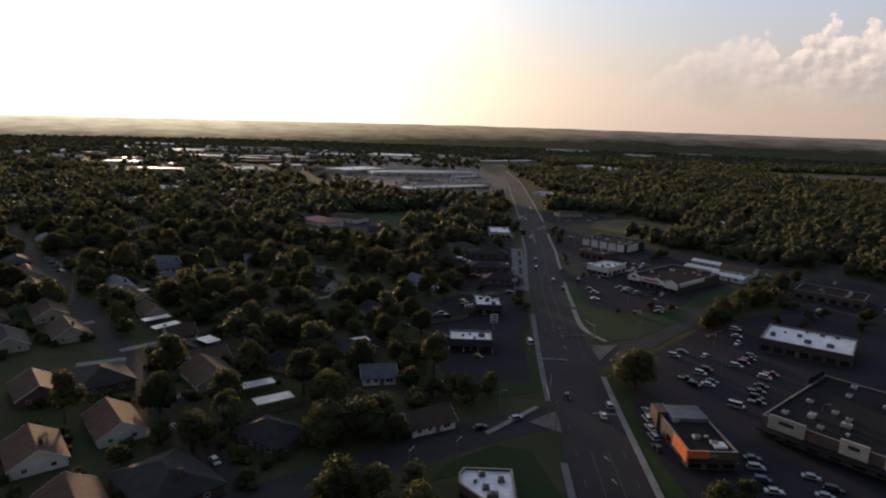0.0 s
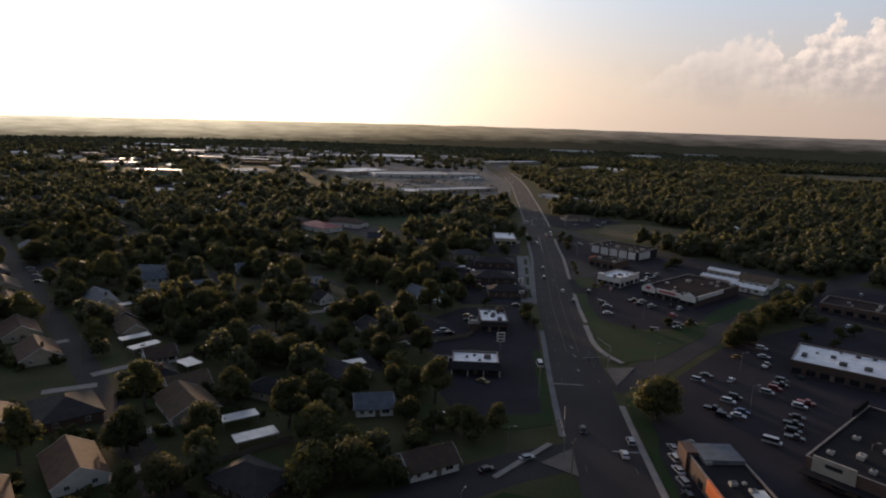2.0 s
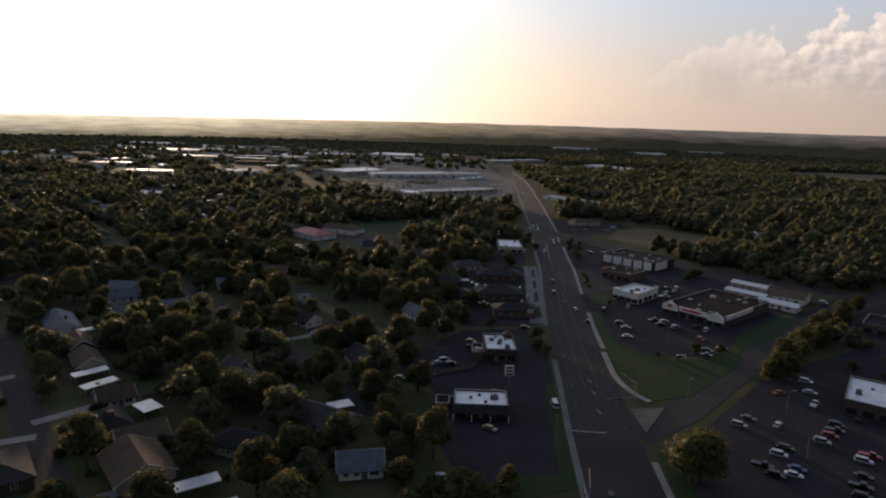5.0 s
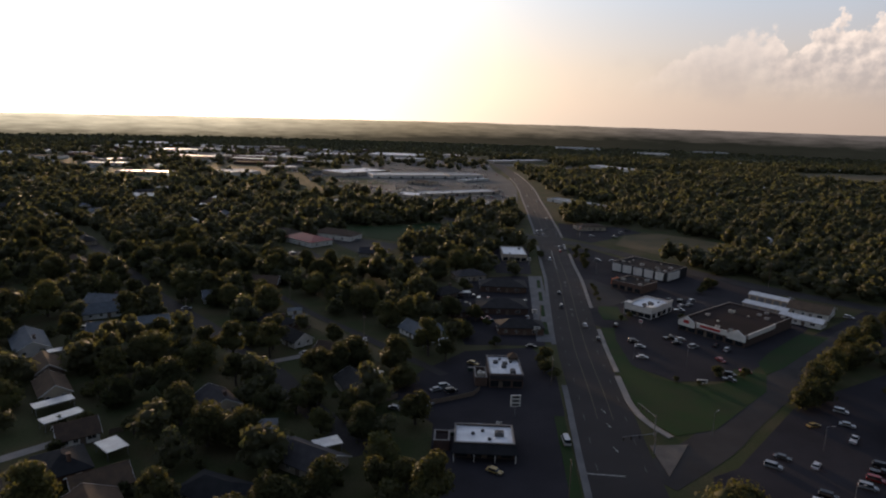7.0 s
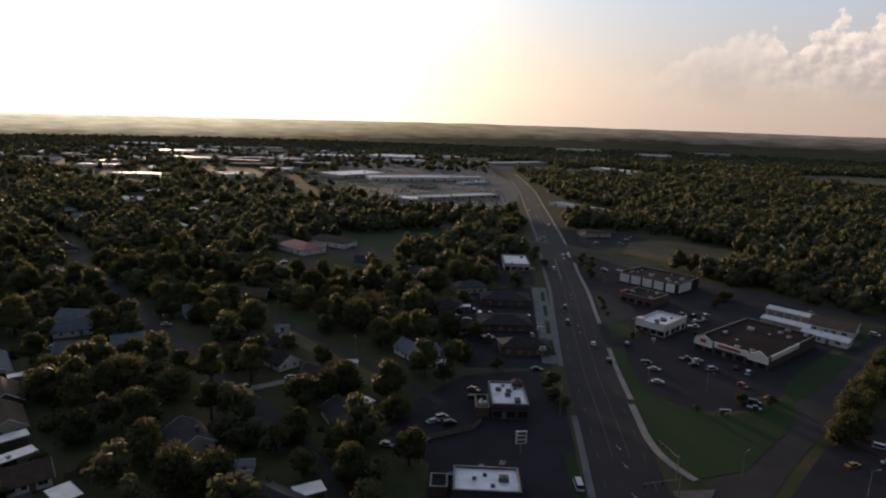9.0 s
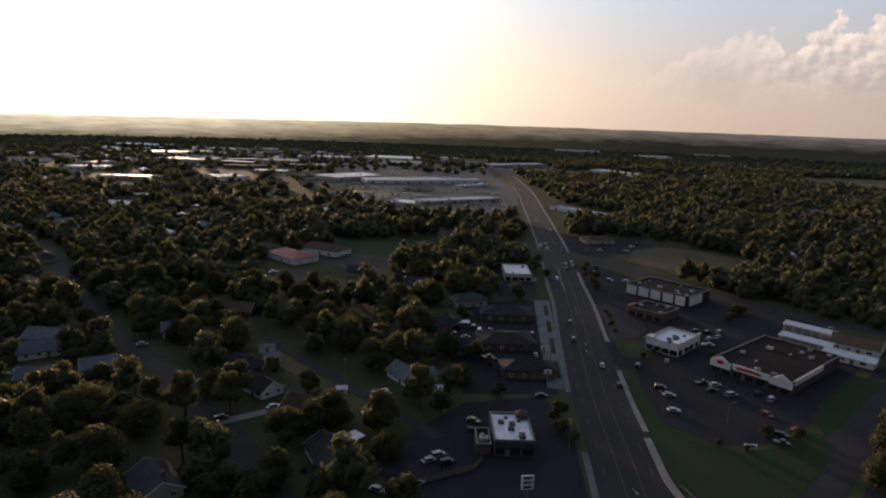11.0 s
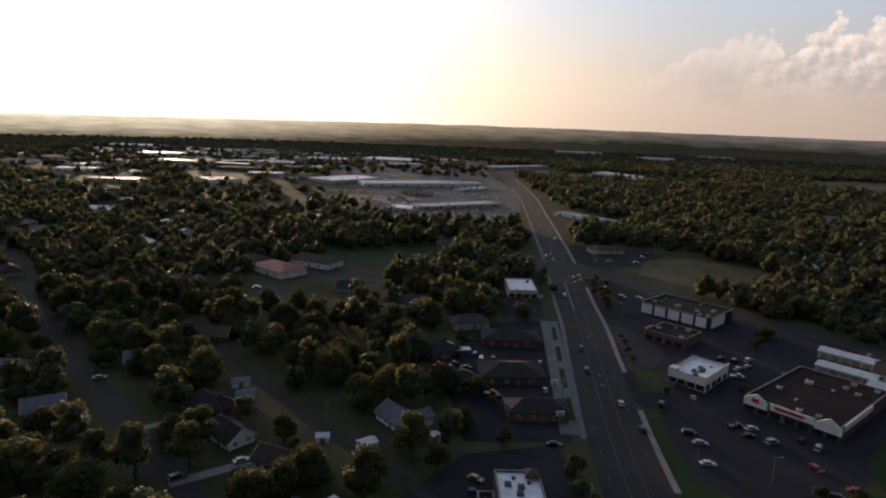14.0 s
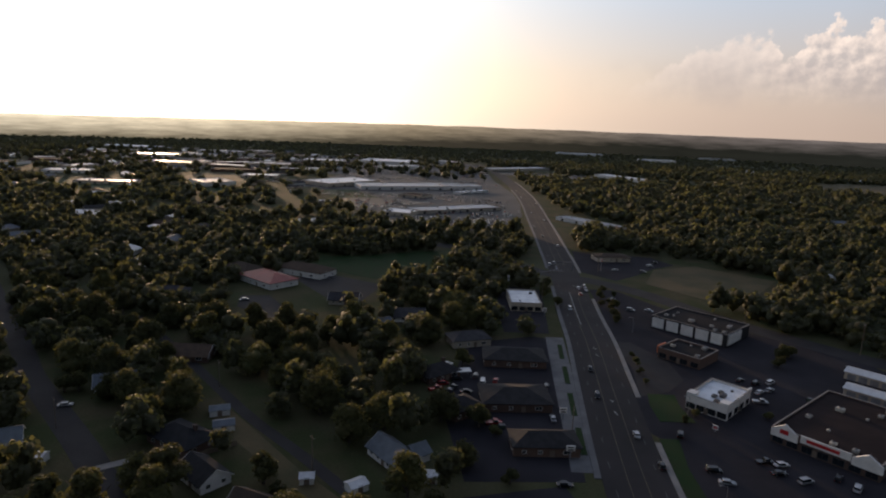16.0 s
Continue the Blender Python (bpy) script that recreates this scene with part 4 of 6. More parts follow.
def flat_shop(name, x, y, rz, pts, h, roof, wall, label, units=0, front=None, parapet=0.5, coping="concrete", seed=1, category="shop"):
    """A flat-roofed building: walls with a parapet, coping, roof deck, glazed fronts (edge index, count), roof units."""
    pts = ccw(list(pts))
    ob = thing(name, x, y, rz, 0, label, category)
    inner = outline_ring(pts, 0.3)
    bm = bmesh.new()
    n = len(pts)
    o0, o1 = [bm.verts.new((*p, 0)) for p in pts], [bm.verts.new((*p, h)) for p in pts]
    i1, i0 = [bm.verts.new((*p, h)) for p in inner], [bm.verts.new((*p, h - parapet - 0.15)) for p in inner]
    for i in range(n):
        j = (i + 1) % n
        bm.faces.new((o0[i], o0[j], o1[j], o1[i]))
        bm.faces.new((o1[i], o1[j], i1[j], i1[i]))
        bm.faces.new((i1[i], i1[j], i0[j], i0[i]))
    part("wall", bm, M[wall], ob)
    rf = part("roof", prism(bmesh.new(), outline_ring(pts, 0.302), h - parapet - 0.25, h - parapet), M[roof], ob)
    bm = bmesh.new()
    a, b = outline_ring(pts, -0.06), outline_ring(pts, 0.36)
    lo = [[bm.verts.new((*p, z)) for p in r] for r, z in ((a, h + 0.004), (a, h + 0.1), (b, h + 0.1), (b, h + 0.004))]
    for i in range(n):
        j = (i + 1) % n
        for k in range(4):
            m = (k + 1) % 4
            bm.faces.new((lo[k][i], lo[k][j], lo[m][j], lo[m][i]))
    part("coping", bm, M[coping], rf)
    for edge, count in (front or {}).items():
        p, q = Vector(pts[edge]), Vector(pts[(edge + 1) % n])
        w = q - p
        ang = math.degrees(math.atan2(w.y, w.x))
        for k in range(count):
            c = p + w * (k + 0.5) / count
            off = Vector((w.y, -w.x)).normalized() * 0.003
            add_window(ob, "shop" if h > 3.4 else "wide", pose(c.x + off.x, c.y + off.y, 0.35, 0, 0, ang))
        c = p + w * ((count // 2) / max(count, 1))
        off = Vector((w.y, -w.x)).normalized() * 0.004
        add_door(ob, pose(c.x + off.x, c.y + off.y, 0.02, 0, 0, ang))
    rng = random.Random(seed)
    xs, ys = [p[0] for p in pts], [p[1] for p in pts]
    m4 = ob.matrix_basis
    placed = []
    while len(placed) < units:
        lx, ly = rng.uniform(min(xs) + 2, max(xs) - 2), rng.uniform(min(ys) + 2, max(ys) - 2)
        if inside(lx, ly, outline_ring(pts, 1.8)) and all((lx - u) ** 2 + (ly - v) ** 2 > 6 for u, v in placed):
            placed.append((lx, ly))
            p = m4 @ Vector((lx, ly, h - parapet))
            unit(p.x, p.y, p.z, rz + rng.choice((0, 90)), rng.choice(("big", "mid", "mid", "low")), roof == "membrane")
        elif rng.random() < 0.002:
            break
    c = m4 @ Vector((sum(xs) / n, sum(ys) / n, 0))
    CLEAR_SPOT.append((c.x, c.y, 0.55 * max(max(xs) - min(xs), max(ys) - min(ys))))
    return ob


def rect(L, W):
    return [(-L / 2, -W / 2), (L / 2, -W / 2), (L / 2, W / 2), (-L / 2, W / 2)]


def panel(parent, name, x0, x1, y0, y1, z0, z1, m, label=""):
    return part(name, boxes((x0, x1, y0, y1, z0, z1)), M[m], parent, label)


# roadside restaurants on the near side
a = flat_shop("restaurant", 8, 194.2, 0, rect(13.4, 9), 4.6, "membrane", "brick", "low restaurant with a white flat roof and dark mansard front", 4, {0: 4}, seed=3, category="restaurant")
bm = bmesh.new()
v = [bm.verts.new(p) for p in ((-7.4, -6.6, 2.7), (7.4, -6.6, 2.7), (6.8, -4.506, 4.4), (-6.8, -4.506, 4.4), (-7.4, -6.6, 2.5), (7.4, -6.6, 2.5), (6.8, -4.506, 2.5), (-6.8, -4.506, 2.5))]
for f in ((0, 1, 2, 3), (7, 6, 5, 4), (4, 5, 1, 0), (5, 6, 2, 1), (7, 4, 0, 3), (6, 7, 3, 2)):
    bm.faces.new([v[i] for i in f])
part("mansard", bm, M["sh_dark"], a, "dark shingled mansard over the front")
for px in (-6.8, -2.3, 2.3, 6.8):
    panel(a, "post", px - 0.1, px + 0.1, -6.4, -6.2, 0, 2.5, "white")
flat_shop("annex", -1.6, 195, 0, rect(3.6, 5), 3.0, "browntar", "brick", "low brick annex beside the restaurant", 0, {}, category="annex")
b = flat_shop("restaurant", 15.2, 235.8, 2, rect(9.4, 14.5), 5.0, "membrane", "brick", "square restaurant with a bright white flat roof", 7, {0: 3, 1: 3}, seed=9, category="restaurant")
panel(b, "front_band", -4.75, 4.75, -7.7, -7.253, 3.2, 4.6, "sh_grey")
bm = bmesh.new()
prism(bm, [(-1.4, -1.4), (1.4, -1.4), (1.4, 1.4), (-1.4, 1.4)], 0, 0.8)
bmesh.ops.create_cone(bm, cap_ends=True, segments=4, radius1=2.2, radius2=0.05, depth=1.5, matrix=Matrix.Translation((0, 0, 1.55)) @ Matrix.Rotation(radians(45), 4, "Z"))
part("cupola", bm, M["sh_brown"], b, "small brown pyramid roof", pose(3.0, 5.2, 5.11))
flat_shop("annex", 8.3, 233, 2, rect(3.4, 8), 3.2, "browntar", "brick", "low brown annex beside the restaurant", 2, {}, seed=5, category="annex")
flat_shop("office", 31, 405.5, 1, rect(13, 22), 4.6, "membrane", "cream", "small pale office with a white flat roof", 2, {0: 4}, seed=4, category="office")
for (x, y, rz, L, W, roof, wall) in ((21, 336, 0, 20, 12, "sh_dark", "brick"), (18.5, 304, 4, 19, 13, "sh_dark", "brick"), (23.5, 278.5, 3, 16, 8.5, "sh_dark", "brick"), (6, 352, 20, 14, 9, "sh_grey", "cream"), (3, 296, 40, 10, 8, "sh_dark", "brick")):
    house(x, y, rz, L, W, 3.3, 2.6, roof, wall, True)
    CLEAR_SPOT.append((x, y, L * 0.6))
wedge = [(-5.4, -1), (-1.2, -6), (4.2, -13), (5, -13), (5, 4.6), (-4.4, 4.6), (-5.4, 2.4)]
flat_shop("shop", 9.3, 109.2, 0, wedge, 4.6, "membrane", "brick", "wedge-shaped shop with a white flat roof and dark units", 5, {0: 2}, seed=12, category="shop")

# bright restaurant with an orange wall
r = flat_shop("restaurant", 57, 134.3, 2, rect(10.5, 22), 5.0, "tar", "brick", "dark-roofed restaurant with orange and grey panels", 4, {0: 3, 3: 3}, seed=14, category="restaurant")
panel(r, "orange_panel", -5.75, -5.253, -11.2, -3.5, 2.0, 5.5, "orange", "bright orange wall panel")
panel(r, "orange_panel", -5.6, -1.0, -11.45, -11.003, 3.4, 5.4, "orange", "bright orange wall panel")
panel(r, "tower", -5.8, -3.4, 6.5, 11.4, 0, 5.7, "brick", "brick corner tower")
panel(r, "roof_screen", -3.3, 5.1, 3.4, 10.6, 4.52, 5.7, "sh_blue", "blue-grey roof screen")
panel(r, "sign_mark", -1.2, 1.0, -11.2, -11.006, 3.6, 4.3, "paint_white")
panel(r, "awning", -5.0, 5.0, -12.4, -11.006, 2.5, 2.7, "dark", "dark entrance awning")
panel(r, "skylight", 1.2, 4.0, -9.0, -6.5, 4.5, 5.1, "white")

# shops round the large lot
w = flat_shop("store", 119.5, 202, -34.5, rect(26, 20), 5.2, "membrane", "brick", "long store with a bright white flat roof", 8, {0: 7}, seed=21, category="store")
mall_dir = math.degrees(math.atan2(-0.74, 0.67))
ca, sa = math.cos(radians(mall_dir)), math.sin(radians(mall_dir))
mx, my = 75.5 + ca * 32 - sa * 20, 140.5 + sa * 32 + ca * 20
mall = flat_shop("shopping_centre", mx, my, mall_dir, rect(64, 40), 6.2, "tar", "brick", "broad shopping centre with a dark flat roof of many units", 42, {3: 9, 0: 14}, seed=31, category="mall")
for lx, wide in ((-30.5, 8.0), (-15.5, 5.5), (-7.0, 7.0), (8.0, 7.0)):
    panel(mall, "sign_front", lx, lx + wide, -20.5, -20.003, 3.0, 7.4, "cream", "pale raised shop sign front")
    panel(mall, "sign_mark", lx + wide * 0.3, lx + wide * 0.7, -20.6, -20.505, 5.3, 6.3, "dark")
panel(mall, "canopy", -32, 31, -23.2, -20.51, 2.9, 3.2, "tar", "dark flat canopy over the shop fronts")
panel(mall, "sign_front", -32.6, -32.003, 10, 19.5, 3.0, 8.4, "tar", "dark raised end front")

# drugstore
DR = -48.5
dx, dy = 105.3, 291.4
d = flat_shop("drugstore", dx, dy, DR, rect(24.5, 38), 5.2, "browntar", "brick", "drugstore with a brown flat roof and white gabled fronts", 10, {0: 7}, seed=41, category="drugstore")
panel(d, "sign_band", -5.2, 6.0, -19.35, -19.003, 3.3, 5.6, "white", "white sign band")
panel(d, "sign_mark", -3.8, 3.6, -19.45, -19.355, 4.0, 5.0, "red", "red script sign shape")
for gx in (-12.2, 6.2):
    bm = bmesh.new()
    pts = [(gx, 2.6), (gx + 6.4, 2.6), (gx + 6.4, 4.8), (gx + 3.2, 7.2), (gx, 4.8)]
    f0 = [bm.verts.new((px, -19.5, pz)) for px, pz in pts]
    f1 = [bm.verts.new((px, -18.8, pz)) for px, pz in pts]
    bm.faces.new(f0)
    bm.faces.new(f1[::-1])
    for i in range(5):
        j = (i + 1) % 5
        bm.faces.new((f0[j], f0[i], f1[i], f1[j]))
    part("gable_front", bm, M["white"], d, "white gabled entrance front")
panel(d, "sign_mark", -10.0, -8.0, -19.6, -19.504, 4.1, 5.5, "red", "red emblem shape")
panel(d, "sign_band", 12.253, 12.6, -17, 4, 3.4, 5.5, "white", "white sign band")

# white restaurant, brick restaurant, showroom row
wr = flat_shop("restaurant", 77.6, 308.3, 47, rect(17.5, 11.5), 5.2, "membrane", "white", "white stucco restaurant with dark arched windows", 5, {0: 4, 3: 4}, seed=51, parapet=0.8, category="restaurant")
for px, py in ((-8.9, -5.9), (-8.9, 3.3), (5.8, -5.9), (-1.6, -6.1)):
    panel(wr, "raised_parapet", px, px + 3.0, py, py + 2.5 if px < -7 else py + 0.5, 5.105, 6.1, "white")
br = flat_shop("restaurant", 81.9, 345.7, -45, rect(15, 14), 4.6, "tar", "brick", "brick restaurant with a dark flat roof", 4, {0: 4, 3: 3}, seed=52, category="restaurant")
panel(br, "orange_panel", -7.9, -7.503, -6.9, -1.5, 2.0, 5.2, "orange", "bright orange sign wall")
panel(br, "sign_mark", -8.0, -7.905, -5.5, -3.0, 3.4, 4.4, "paint_white")
sm = flat_shop("showroom", 97.3, 377, -45, rect(30, 20.5), 6.0, "tar", "dark", "row of white-panelled showrooms with a dark roof", 9, {}, seed=53, category="store")
for k in range(5):
    panel(sm, "front_panel", -14.4 + k * 5.9, -9.6 + k * 5.9 if k < 4 else 13.4, -10.6, -10.253, 0.6, 5.4, "white", "white wall panel between dark piers")
panel(sm, "side_panel", 15.003, 15.4, -9.5, 2, 0.8, 5.4, "white", "white wall panel")
for k, (x, y) in enumerate(((127.9, 315.4), (136.6, 329.7))):
    ob = thing("storage_shed", x, y, -46, 0, "long storage shed with a pale metal roof", "shed", "storage sheds")
    part("wall", gable_walls(bmesh.new(), 17, 6, 3.4, 1.0), M["cream"], ob)
    part("roof", gable_roof(bmesh.new(), 17, 6, 3.4, 1.0, 0.3, 0.15), M["tin"], ob)
    for j in range(5):
        part("roller_door", boxes((-7.6 + j * 3.2, -5.2 + j * 3.2, -3.06, -3.003, 0, 2.5)), M["grey"], ob)
    CLEAR_SPOT.append((x, y, 10))
house(145, 314, -40, 15, 12, 3.6, 2.4, "sh_brown", "white")
house(135, 301, -46, 15, 6, 3.0, 1.2, "tin", "white")
house(93, 508, 8, 20, 11, 3.4, 2.0, "sh_brown", "cream", True)
flat_shop("store", 166, 270, -40, rect(26, 16), 4.6, "browntar", "brick", "low store with a brown gravel roof", 5, {0: 6}, seed=60, category="store")

# school with a red roof
for x, y, rz, L, W, roof in ((-87, 424, -40, 26, 15, "sh_red"), (-74, 444, -25, 28, 13, "sh_brown"), (-104, 440, -35, 18, 12, "sh_brown")):
    house(x, y, rz, L, W, 3.8, 3.2, roof, "white", True)

# far stores along the road
FAR = [(-136, 888, 50, 78, 48, 8, "membrane", "cream"), (-52, 874, 20, 128, 40, 7, "bluetin", "white"), (4, 884, 20, 46, 26, 8, "bluetin", "white"), (-46, 662, -18, 26, 24, 5.5, "membrane", "cream"), (-2, 697, 32, 86, 24, 5, "bluetin", "cream"),
       (-122, 1282, -8, 92, 70, 9, "membrane", "white"), (-92, 1170, 30, 66, 30, 8, "bluetin", "white"), (-17, 1325, -40, 44, 26, 8, "white", "white"), (100, 1225, 38, 130, 30, 7, "bluetin", "cream"), (252, 1120, -60, 95, 26, 7, "tin", "white"),
       (108, 645, -53, 62, 14, 5, "bluetin", "white"), (-268, 829, -48, 44, 36, 8, "bluetin", "white"), (-660, 1430, 0, 110, 50, 9, "membrane", "cream"), (-368, 800, 5, 60, 24, 6, "membrane", "cream"),
       (-123, 710, 10, 20, 12, 4.5, "membrane", "cream"), (-109, 594, 20, 18, 16, 5, "tin", "white"), (-42, 786, -25, 28, 22, 5, "browntar", "cream"), (16, 842, 45, 44, 12, 4.5, "membrane", "white"), (-72, 640, 30, 16, 12, 4.5, "bluetin", "cream"),
       (-230, 1240, 0, 70, 40, 8, "membrane", "cream"), (-300, 1000, 10, 60, 36, 6, "browntar", "brick"), (-420, 1080, -8, 90, 40, 7, "bluetin", "cream"), (-520, 1240, 8, 80, 44, 7, "tin", "white"),
       (-290, 1120, 0, 70, 34, 7, "bluetin", "cream"), (-340, 1350, 0, 90, 50, 8, "browntar", "cream"), (-470, 900, 12, 50, 30, 6, "membrane", "white"), (-580, 1050, 0, 60, 30, 6, "browntar", "brick"),
       (-245, 930, 5, 44, 28, 6, "tin", "cream"), (480, 1700, 0, 80, 40, 8, "tin", "white"), (700, 1900, 0, 90, 40, 8, "tin", "white"), (560, 1400, 0, 40, 24, 6, "tin", "white"), (330, 1900, 0, 120, 40, 8, "membrane", "white")]
town = random.Random(12)
for _ in range(34):
    FAR.append((town.uniform(-680, -190), town.uniform(960, 1480), town.choice((0, 12, -10, 80, 40)), town.uniform(22, 60), town.uniform(14, 30), town.uniform(5, 8), town.choice(("membrane", "tin", "bluetin", "browntar", "tin", "sh_grey")), town.choice(("white", "cream", "brick"))))
for i, (x, y, rz, L, W, h, roof, wall) in enumerate(FAR):
    flat_shop("store", x, y, rz, rect(L, W), h * 0.72, roof, wall, "far low store with a %s flat roof" % ("pale white" if roof in ("membrane", "tin", "white") else "dull brown"), 6 if y < 1000 else 0, {0: max(2, int(L / 14))} if y < 1000 else {}, seed=100 + i, category="store")


def far_house(x, y, rz, L, W, roof, wall):
    ob = thing("house", x, y, rz, 0, "far small house with a %s roof among trees" % ROOF_WORDS[roof], "house", "far houses")
    part("wall", gable_walls(bmesh.new(), L, W, 3.2, 2.2), M[wall], ob)
    part("roof", gable_roof(bmesh.new(), L, W, 3.2, 2.2), M[roof], ob)
    CLEAR_SPOT.append((x, y, L * 0.5))


rng = random.Random(91)
count = 0
while count < 150:
    y = rng.uniform(440, 1500)
    x = rng.uniform(-0.8 * y - 30, -120 - 0.04 * y) if count < 120 else rng.uniform(120, 0.7 * y)
    if free(x, y, 10):
        count += 1
        far_house(x, y, rng.choice((U, U + 90, 0, 90)), rng.uniform(11, 22), rng.uniform(8, 13), rng.choice(("sh_grey", "tin", "sh_brown", "tin", "sh_blue", "sh_dark")), rng.choice(("white", "cream", "white")))


# ---- cars ----
def car(colour, kind, far=False):
    L, W, H, bonnet, boot, z1 = {"sedan": (4.7, 1.82, 1.45, 0.28, 0.16, 0.88), "suv": (4.7, 1.9, 1.75, 0.25, 0.02, 1.02), "truck": (5.6, 1.95, 1.8, 0.24, 0.42, 1.05), "van": (5.4, 2.0, 2.1, 0.14, 0.01, 1.1)}[kind]
    word = {"sedan": "sedan", "suv": "sport utility car", "truck": "pickup truck", "van": "van"}[kind]
    ob = thing("car", 0, 0, 0, 0, "%s %s standing on dark asphalt" % (colour, word), "car", "cars")
    bm = bmesh.new()
    prof = [(-L / 2, 0.35), (-L / 2 + 0.05, z1 - 0.08), (-L / 2 + 0.2, z1), (L / 2 - 0.35, z1 - 0.1), (L / 2 - 0.04, z1 - 0.28), (L / 2, 0.35)]
    a = [bm.verts.new((x, -W / 2, z)) for x, z in prof]
    b = [bm.verts.new((x, W / 2, z)) for x, z in prof]
    bm.faces.new(a[::-1])
    bm.faces.new(b)
    for i in range(6):
        j = (i + 1) % 6
        bm.faces.new((a[i], a[j], b[j], b[i]))
    bmesh.ops.recalc_face_normals(bm, faces=bm.faces)
    bmesh.ops.bevel(bm, geom=bm.edges[:], offset=0.07, segments=2, affect="EDGES")
    body = part("body", bm, M["car_" + colour], ob)
    x0, x1 = -L / 2 + boot * L, L / 2 - bonnet * L
    for name, m, lo, hi, ins in (("cabin_glass", "glass", z1 - 0.12, H - 0.07, 0.12), ("roof", "car_" + colour, H - 0.07, H, 0.17)):
        bm = bmesh.new()
        s0 = 0.12 if name == "cabin_glass" else 0.42
        s1 = 0.42 if name == "cabin_glass" else 0.5
        w0, w1 = W / 2 - (0.06 if name == "cabin_glass" else 0.2), W / 2 - (0.2 if name == "cabin_glass" else 0.24)
        lo_v = [bm.verts.new(p) for p in ((x0 + s0 * 0.5, -w0, lo), (x1 + 0.2 - s0, -w0, lo), (x1 + 0.2 - s0, w0, lo), (x0 + s0 * 0.5, w0, lo))]
        hi_v = [bm.verts.new(p) for p in ((x0 + s1 * 0.5, -w1, hi), (x1 + 0.1 - s1 * 1.3, -w1, hi), (x1 + 0.1 - s1 * 1.3, w1, hi), (x0 + s1 * 0.5, w1, hi))]
        bm.faces.new(lo_v[::-1])
        bm.faces.new(hi_v)
        for i in range(4):
            j = (i + 1) % 4
            bm.faces.new((lo_v[i], lo_v[j], hi_v[j], hi_v[i]))
        part(name, bm, M[m], ob)
    wheel = tube(bmesh.new(), (0, -0.11, 0), (0, 0.11, 0), 0.33, 0.33, 12)
    wm = mesh_of("wheel", wheel, M["tyre"])
    rm = mesh_of("rim", tube(bmesh.new(), (0, -0.12, 0), (0, 0.12, 0), 0.19, 0.19, 8), M["grey"])
    for sx in (-1, 1):
        for sy in (-1, 1):
            wl = part("wheel", wm, None, ob, "", pose(sx * L * 0.31, sy * (W / 2 - 0.1), 0.33))
            if not far:
                part("rim", rm, None, wl)
    for sy in () if far else (-1, 1):
        part("headlight", boxes((L / 2 - 0.1, L / 2 + 0.01, sy * (W / 2 - 0.3) - 0.16, sy * (W / 2 - 0.3) + 0.16, 0.6, 0.74)), M["lamp_clear"], body)
        part("tail_light", boxes((-L / 2 - 0.01, -L / 2 + 0.08, sy * (W / 2 - 0.25) - 0.13, sy * (W / 2 - 0.25) + 0.13, 0.62, 0.8)), M["lamp_red"], body)
    return ob


PROTO = {}


def put_car(x, y, rz, colour, kind, z=0.02):
    key = (colour, kind, y > 560)
    if key not in PROTO:
        PROTO[key] = car(*key)
        PROTO[key].matrix_basis = pose(x, y, z, 0, 0, rz)
    else:
        copy_thing(PROTO[key], pose(x, y, z, 0, 0, rz))
    CLEAR_SPOT.append((x, y, 2.5))


# standing on the road
for y, d, colour, kind in ((146, 4.0, "white", "sedan"), (157, -3.5, "black", "sedan"), (152, 6.6, "silver", "suv"), (287, 0.2 + 3.6, "white", "sedan"), (310, -3.6, "black", "suv"), (331, -3.4, "black", "sedan"), (272, 7.0, "black", "sedan"),
                           (400, -3.5, "white", "suv"), (436, 3.8, "white", "sedan"), (440, 7.0, "silver", "suv"), (433, 7.1, "white", "truck"), (425, 3.7, "red", "sedan"), (478, -3.5, "white", "sedan"), (486, -6.8, "white", "suv"), (492, -3.6, "silver", "sedan"),
                           (545, 3.7, "white", "suv"), (580, -3.5, "grey", "sedan"), (620, -6.5, "white", "sedan"), (655, 4.0, "silver", "suv"), (700, -3.5, "white", "sedan"), (760, 5, "black", "suv"), (820, -5, "white", "sedan"), (880, -4, "white", "suv"), (930, 4, "silver", "sedan")):
    x, yy, h = along(y, d)
    put_car(x, yy, h + (180 if d < 0 else 0), colour, kind, 0.07)
